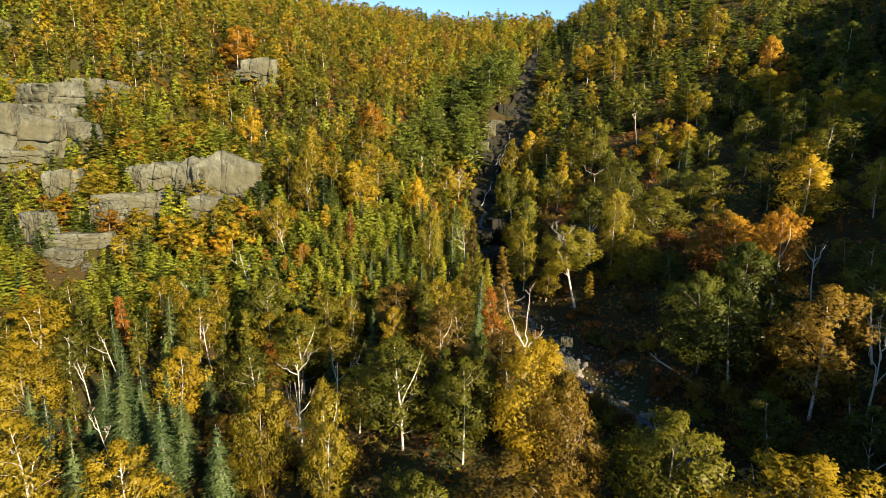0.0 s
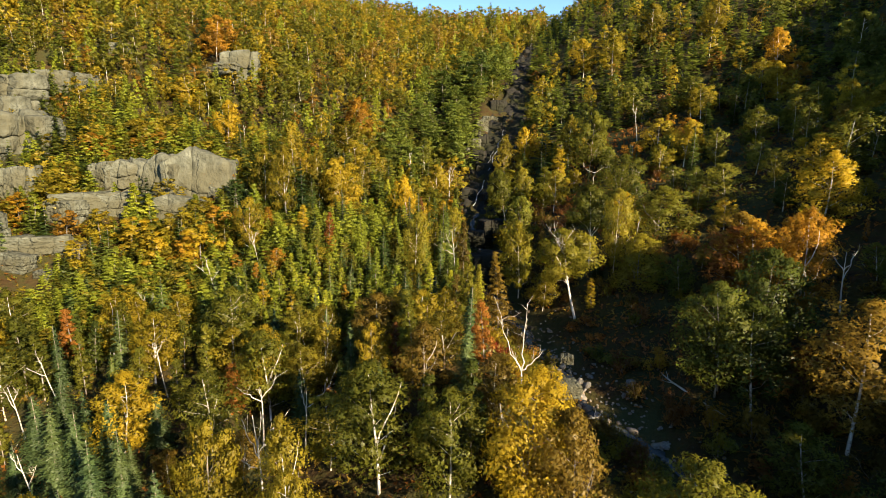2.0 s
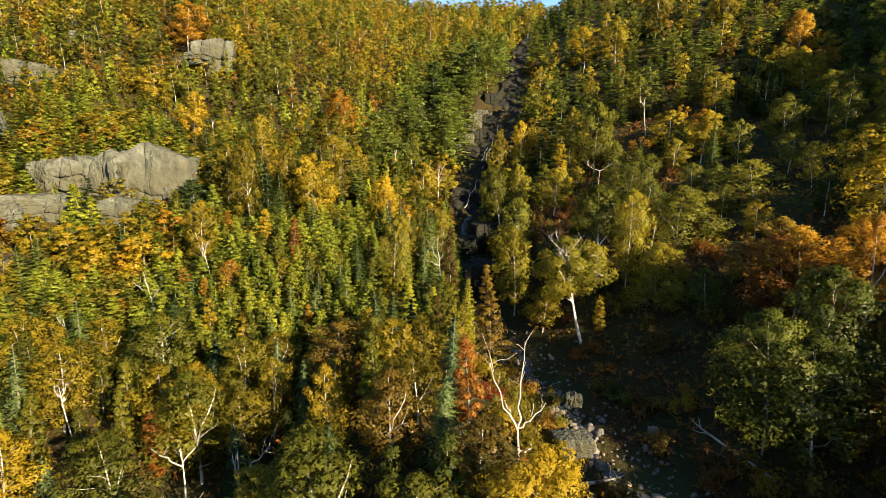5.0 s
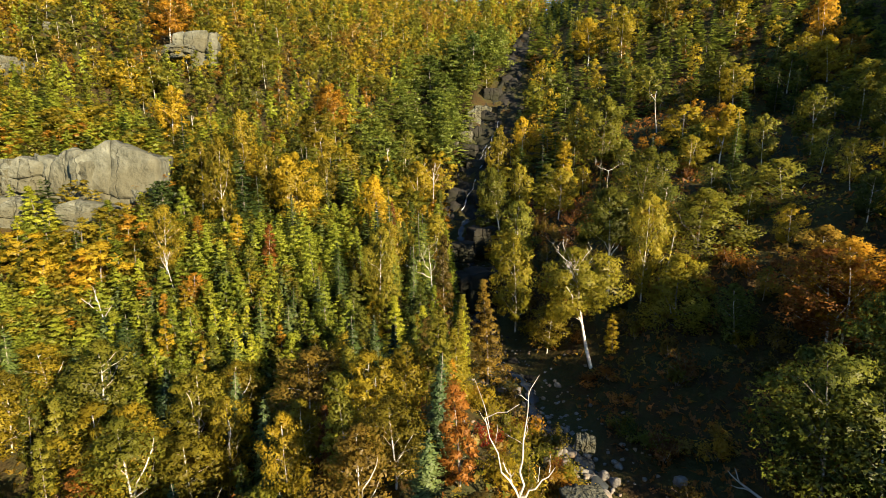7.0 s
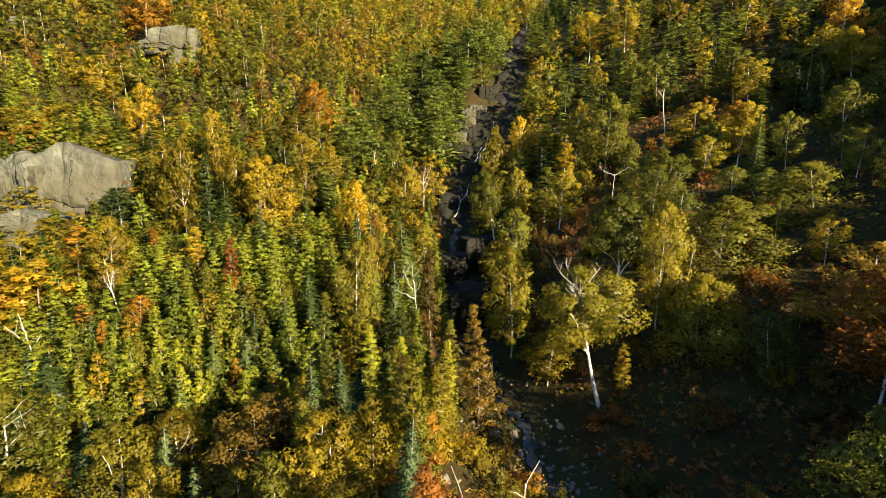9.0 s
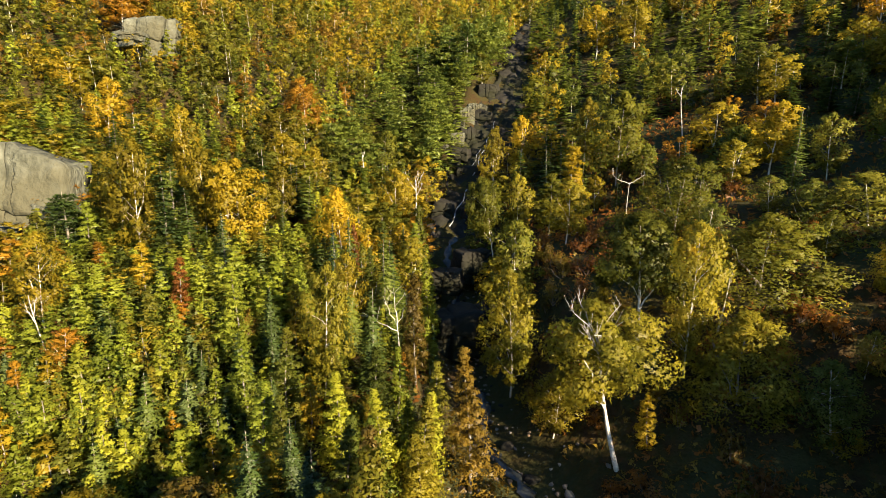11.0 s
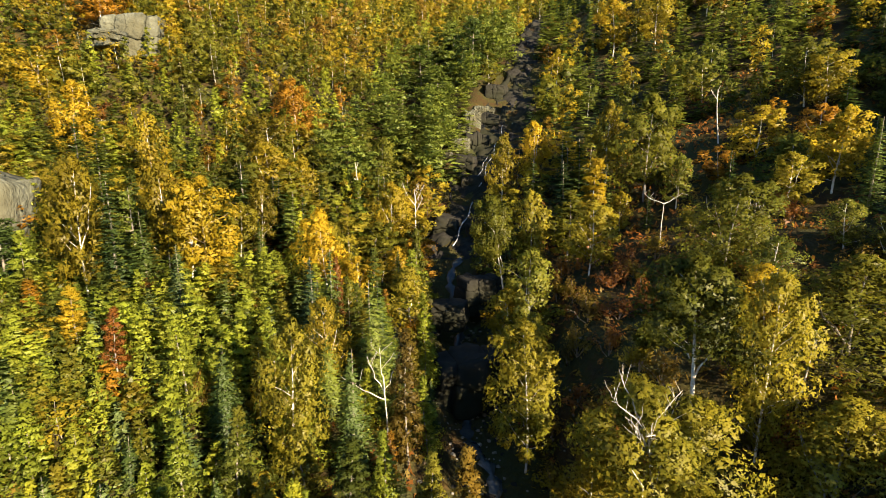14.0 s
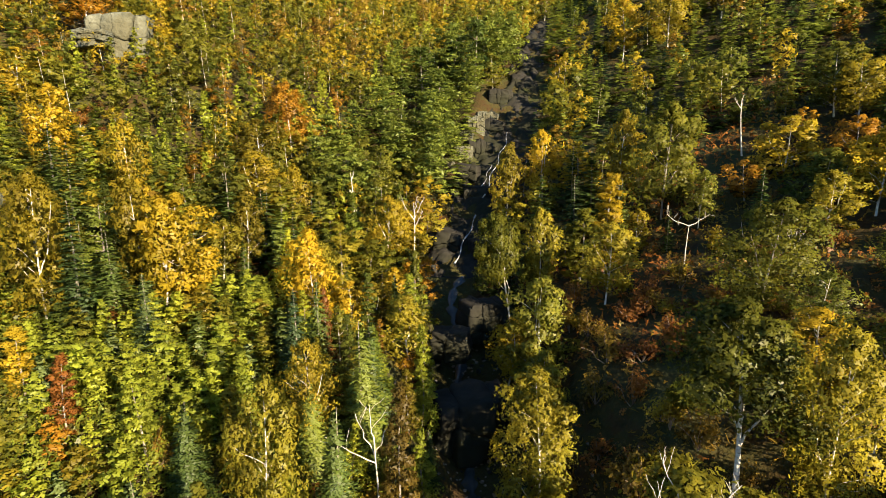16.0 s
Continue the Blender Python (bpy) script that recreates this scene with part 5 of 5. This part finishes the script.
massed = []
for tries in range(60000):
    y = grow.uniform(8, 112)
    half = 0.86 * (y + 6) + 4
    x = grow.uniform(max(-62, 4 - half), min(58, 4 + half))
    shade = x > stream_at(y)
    gap = 3.0 if shade and y > 94 and x - stream_at(y) < 16 else 4.1 if shade else (1.55 if mix_at(x, y) is CLIFF_MIX else 1.15 if mix_at(x, y) is YOUNG_MIX else 1.8 if mix_at(x, y) is SLOPE_MIX else 2.4)
    if open_ground(x, y) or crowded(x, y, gap):
        continue
    kind, colour, lo, hi = weighted(grow, mix_at(x, y))
    h = grow.uniform(lo, hi) * (0.5 if shade and 24 < x < 48 and 50 < y < 82 else 0.78 if shade else 1)
    if mix_at(x, y) is YOUNG_MIX and (y > 70 or x < -22) or mix_at(x, y) is CLIFF_MIX and y > 84:
        massed.append((kind, colour, x, y, h))
        take(x, y)
        continue
    if x < -5 and y < 47:
        kind, colour, h = ("spruce", "blue", h * 0.62) if grow.random() < 0.6 else (kind, colour, h * 0.6)
    plant(kind, x, y, h, None, colour, grow.uniform(0, 4), grow.uniform(0, 360), fine="small" if mix_at(x, y) in (CLIFF_MIX, YOUNG_MIX) or y > 98 else None)
    take(x, y)

# far hillsides and the wood outside the clearing: many alike, one object a colour
FAR = {}
for s in range(3):
    FAR.setdefault("birch", []).append(broadleaf("egg", 0.14, 15, 260, 1.0, 0.9, 300 + s, 2.9, sides=4))
    FAR.setdefault("column", []).append(broadleaf("column", 0.08, 13, 190, 1.0, 0.9, 310 + s, 2.1, sides=4))
    FAR.setdefault("cedar", []).append(broadleaf("cone", 0.03, 22, 280, 0.95, 0.8, 370 + s, 2.2, sides=4, bough=0.55))
    FAR.setdefault("pine", []).append(pine(11, 20, 0.72, 0.4, 330 + s))
    FAR.setdefault("spruce", []).append(conifer(9, 8, 3, 1.6, 1.25, 320 + s, 2.4))
for s in range(3):
    FAR.setdefault("young_cedar", []).append(broadleaf("cone", 0.03, 26, 460, 0.72, 0.58, 380 + s, 2.2, sides=4, bough=0.55))
    FAR.setdefault("young_spruce", []).append(conifer(13, 9, 4, 1.0, 0.8, 390 + s, 2.2))
    FAR.setdefault("young_column", []).append(broadleaf("column", 0.08, 18, 360, 0.7, 0.6, 394 + s, 2.0, sides=4))
    FAR.setdefault("young_birch", []).append(broadleaf("egg", 0.14, 18, 420, 0.75, 0.65, 397 + s, 2.8, sides=4))
leaf_batches, leaf_normals, wood_batches = {}, {}, []


def mass(kind, colour, x, y, h, broad=1.0):
    """One more tree of the massed woods."""
    wood, crown = FAR[kind][grow.randrange(3)]
    a = grow.uniform(0, 6.283)
    k = h / 10 * grow.uniform(1.05, 1.45) * broad
    M = np.array([[math.cos(a) * k, -math.sin(a) * k, 0], [math.sin(a) * k, math.cos(a) * k, 0], [0, 0, h / 10]])
    p = np.array([x, y, float(ground_z(x, y)) - 0.15])
    batch = (kind.startswith("young"), colour)
    leaf_batches.setdefault(batch, []).append((crown[0] @ M.T + p, crown[1]))
    leaf_normals.setdefault(batch, []).append(crown[2] @ (M / np.array([k, k, h / 10])).T)
    if kind in ("birch", "column") and grow.random() < 0.4:
        wood_batches.append((wood[0][:36] * np.array([0.7, 0.7, 1]) @ M.T + p, wood[1][:32]))


for kind, colour, x, y, h in massed:
    mass("young_" + kind, colour, x, y, h, 1.55)
for tries in range(190000):
    y = grow.uniform(-45, 262)
    if y < 112:
        half = 0.95 * (y + 8) + 26
        x = grow.uniform(-120, 145)
        if -62 < x < 58 and 8 < y < 112 and abs(x - 4) < 0.86 * (y + 6) + 4:
            continue
        if x < -6 - half * 0.86 or x > 42 + half:
            continue
    else:
        x = grow.uniform(-190, 150)
        if abs(x - 6) > 0.9 * y + 5:
            continue
    shade = x > stream_at(y)
    gap = (2.6 if shade else 1.7 if x < -24 and 72 < y < 122 else 2.3) + max(0, (y - 120)) * 0.006
    beyond = y < 112 and abs(x - 4) > 0.86 * (y + 6) + 4
    if shade and 96 < y < 165 and x - stream_at(y) < 16:
        gap = 2.9
    if beyond:
        gap = 3.0 if x > 4 else 4.8
    if open_ground(x, y) or crowded(x, y, gap):
        continue
    take(x, y)
    mix = GULLY_MIX if 116 < y < 172 and -24 < x - stream_at(y) < 0 else CLIFF_MIX if (x < -24 and 72 < y < 122) else (SHADE_MIX if y < 90 else RIDGE_MIX) if shade else FLOOR_MIX if y < 58 else HIGH_MIX if y < 145 else CREST_MIX
    kind, colour, lo, hi = weighted(grow, mix)
    rim = shade and 96 < y < 165 and x - stream_at(y) < 12
    # trees out of view on the sun's side are made taller to cast shade
    h = grow.uniform(lo, hi) * (1.05 if rim else 0.78 if shade and y > 60 else 1) * ((1.3 if 22 < y < 72 else 2.2) if x > 12 and beyond else 1)
    if x < 4 - 0.86 * (y + 14) - 8 and y < 112:
        continue
    mass(kind, colour, x, y, h)
for (young, colour), pieces in leaf_batches.items():
    name = "young_woods" if young else "far_woods"
    woods = crown_mesh(name, (*joined(pieces), np.concatenate(leaf_normals[(young, colour)])), (SPRAY if young else TUFT)[colour])
    tagged(new(name, woods), ("thicket of small young trees in " if young else "distant wooded hillside, crowns in ") + WORD[colour] + " leaf", "woods", kind="stuff")
tagged(new("far_trunks", mesh_of("far_trunks", *joined(wood_batches), BIRCH_BARK, True)), "pale trunks of the distant hillside woods", "woods", kind="stuff")

# undergrowth: a loose skin of low leaves over the forest floor
rng = np.random.default_rng(77)
ux, uy = rng.uniform(-60, 62, 60000), rng.uniform(12, 120, 60000)
ua = ux - np.interp(uy, COURSE_Y, COURSE_X)
patch = np.sin(ux * 0.45 + 2 * np.sin(uy * 0.21)) * np.sin(uy * 0.38 + 1.5 * np.sin(ux * 0.3))
keep = ((ua < -4.0) | (ua > 3.0)) & (np.abs(ux - 4) < 0.9 * (uy + 6)) & (rng.uniform(-1, 1, 60000) < patch + 0.3)
ux, uy, patch, ua = ux[keep], uy[keep], patch[keep], ua[keep]
uz = ground_z(ux, uy) + rng.uniform(0.02, 0.7, len(ux)) * (0.6 + 0.6 * np.clip(patch, 0, 1))
tone = np.sin(ux * 0.21 + 1.0) * np.cos(uy * 0.17) + rng.normal(size=len(ux)) * 0.5
tone = np.where((ua > 0) & (tone > -0.15), 0.9, tone)
for colour, sel in (("brown", tone < -0.15), ("green", (tone >= -0.15) & (tone < 0.55)), ("rust", tone >= 0.55)):
    P = np.stack([ux, uy, uz], -1)[sel]
    nr = rng.normal(size=P.shape) * 0.7 + np.array([0, 0, 0.8])
    low = mesh_of("undergrowth", *cards(P, nr, 0.7, 0.5, rng), SPRAY[colour])
    rims(low)
    tagged(new("undergrowth", low), "low " + WORD[colour] + " undergrowth of ferns and seedlings", "undergrowth", kind="stuff")

# young growth that closes the gaps on the sunny slope: low sprays in tufts of uneven height
cx, cy = rng.uniform(-46, -2, 8200), rng.uniform(57, 94, 8200)
tall = 0.7 + 1.7 * rng.random(8200) ** 1.5
keep = np.array([not near_rock(a, b) for a, b in zip(cx, cy)]) & (np.interp(cy, COURSE_Y, COURSE_X) - cx > 8)
cx, cy, tall = cx[keep], cy[keep], tall[keep]
shade_of = rng.choice(3, len(cx), p=[0.55, 0.27, 0.18])
for i, colour in enumerate(("lime", "green", "olive")):
    bx, by, bt = (np.repeat(v[shade_of == i], 9) for v in (cx, cy, tall))
    up = rng.uniform(0.1, 1.0, len(bx))
    ox, oy = rng.normal(size=(2, len(bx))) * 0.45 * (1.15 - up)
    P = np.stack([bx + ox, by + oy, ground_z(bx + ox, by + oy) + up * bt], -1)
    nr = np.stack([ox * 2, oy * 2, 0.5 + 0 * ox], -1) + rng.normal(size=P.shape) * 0.4
    low = crown_mesh("young_growth", (*cards(P, nr, 0.42, 0.34, rng), np.repeat(nr + np.array([0, 0, 0.1]), 3, axis=0)), SPRAY[colour])
    tagged(new("young_growth", low), "dense " + WORD[colour] + " saplings and brush between the young trees", "undergrowth", kind="stuff")
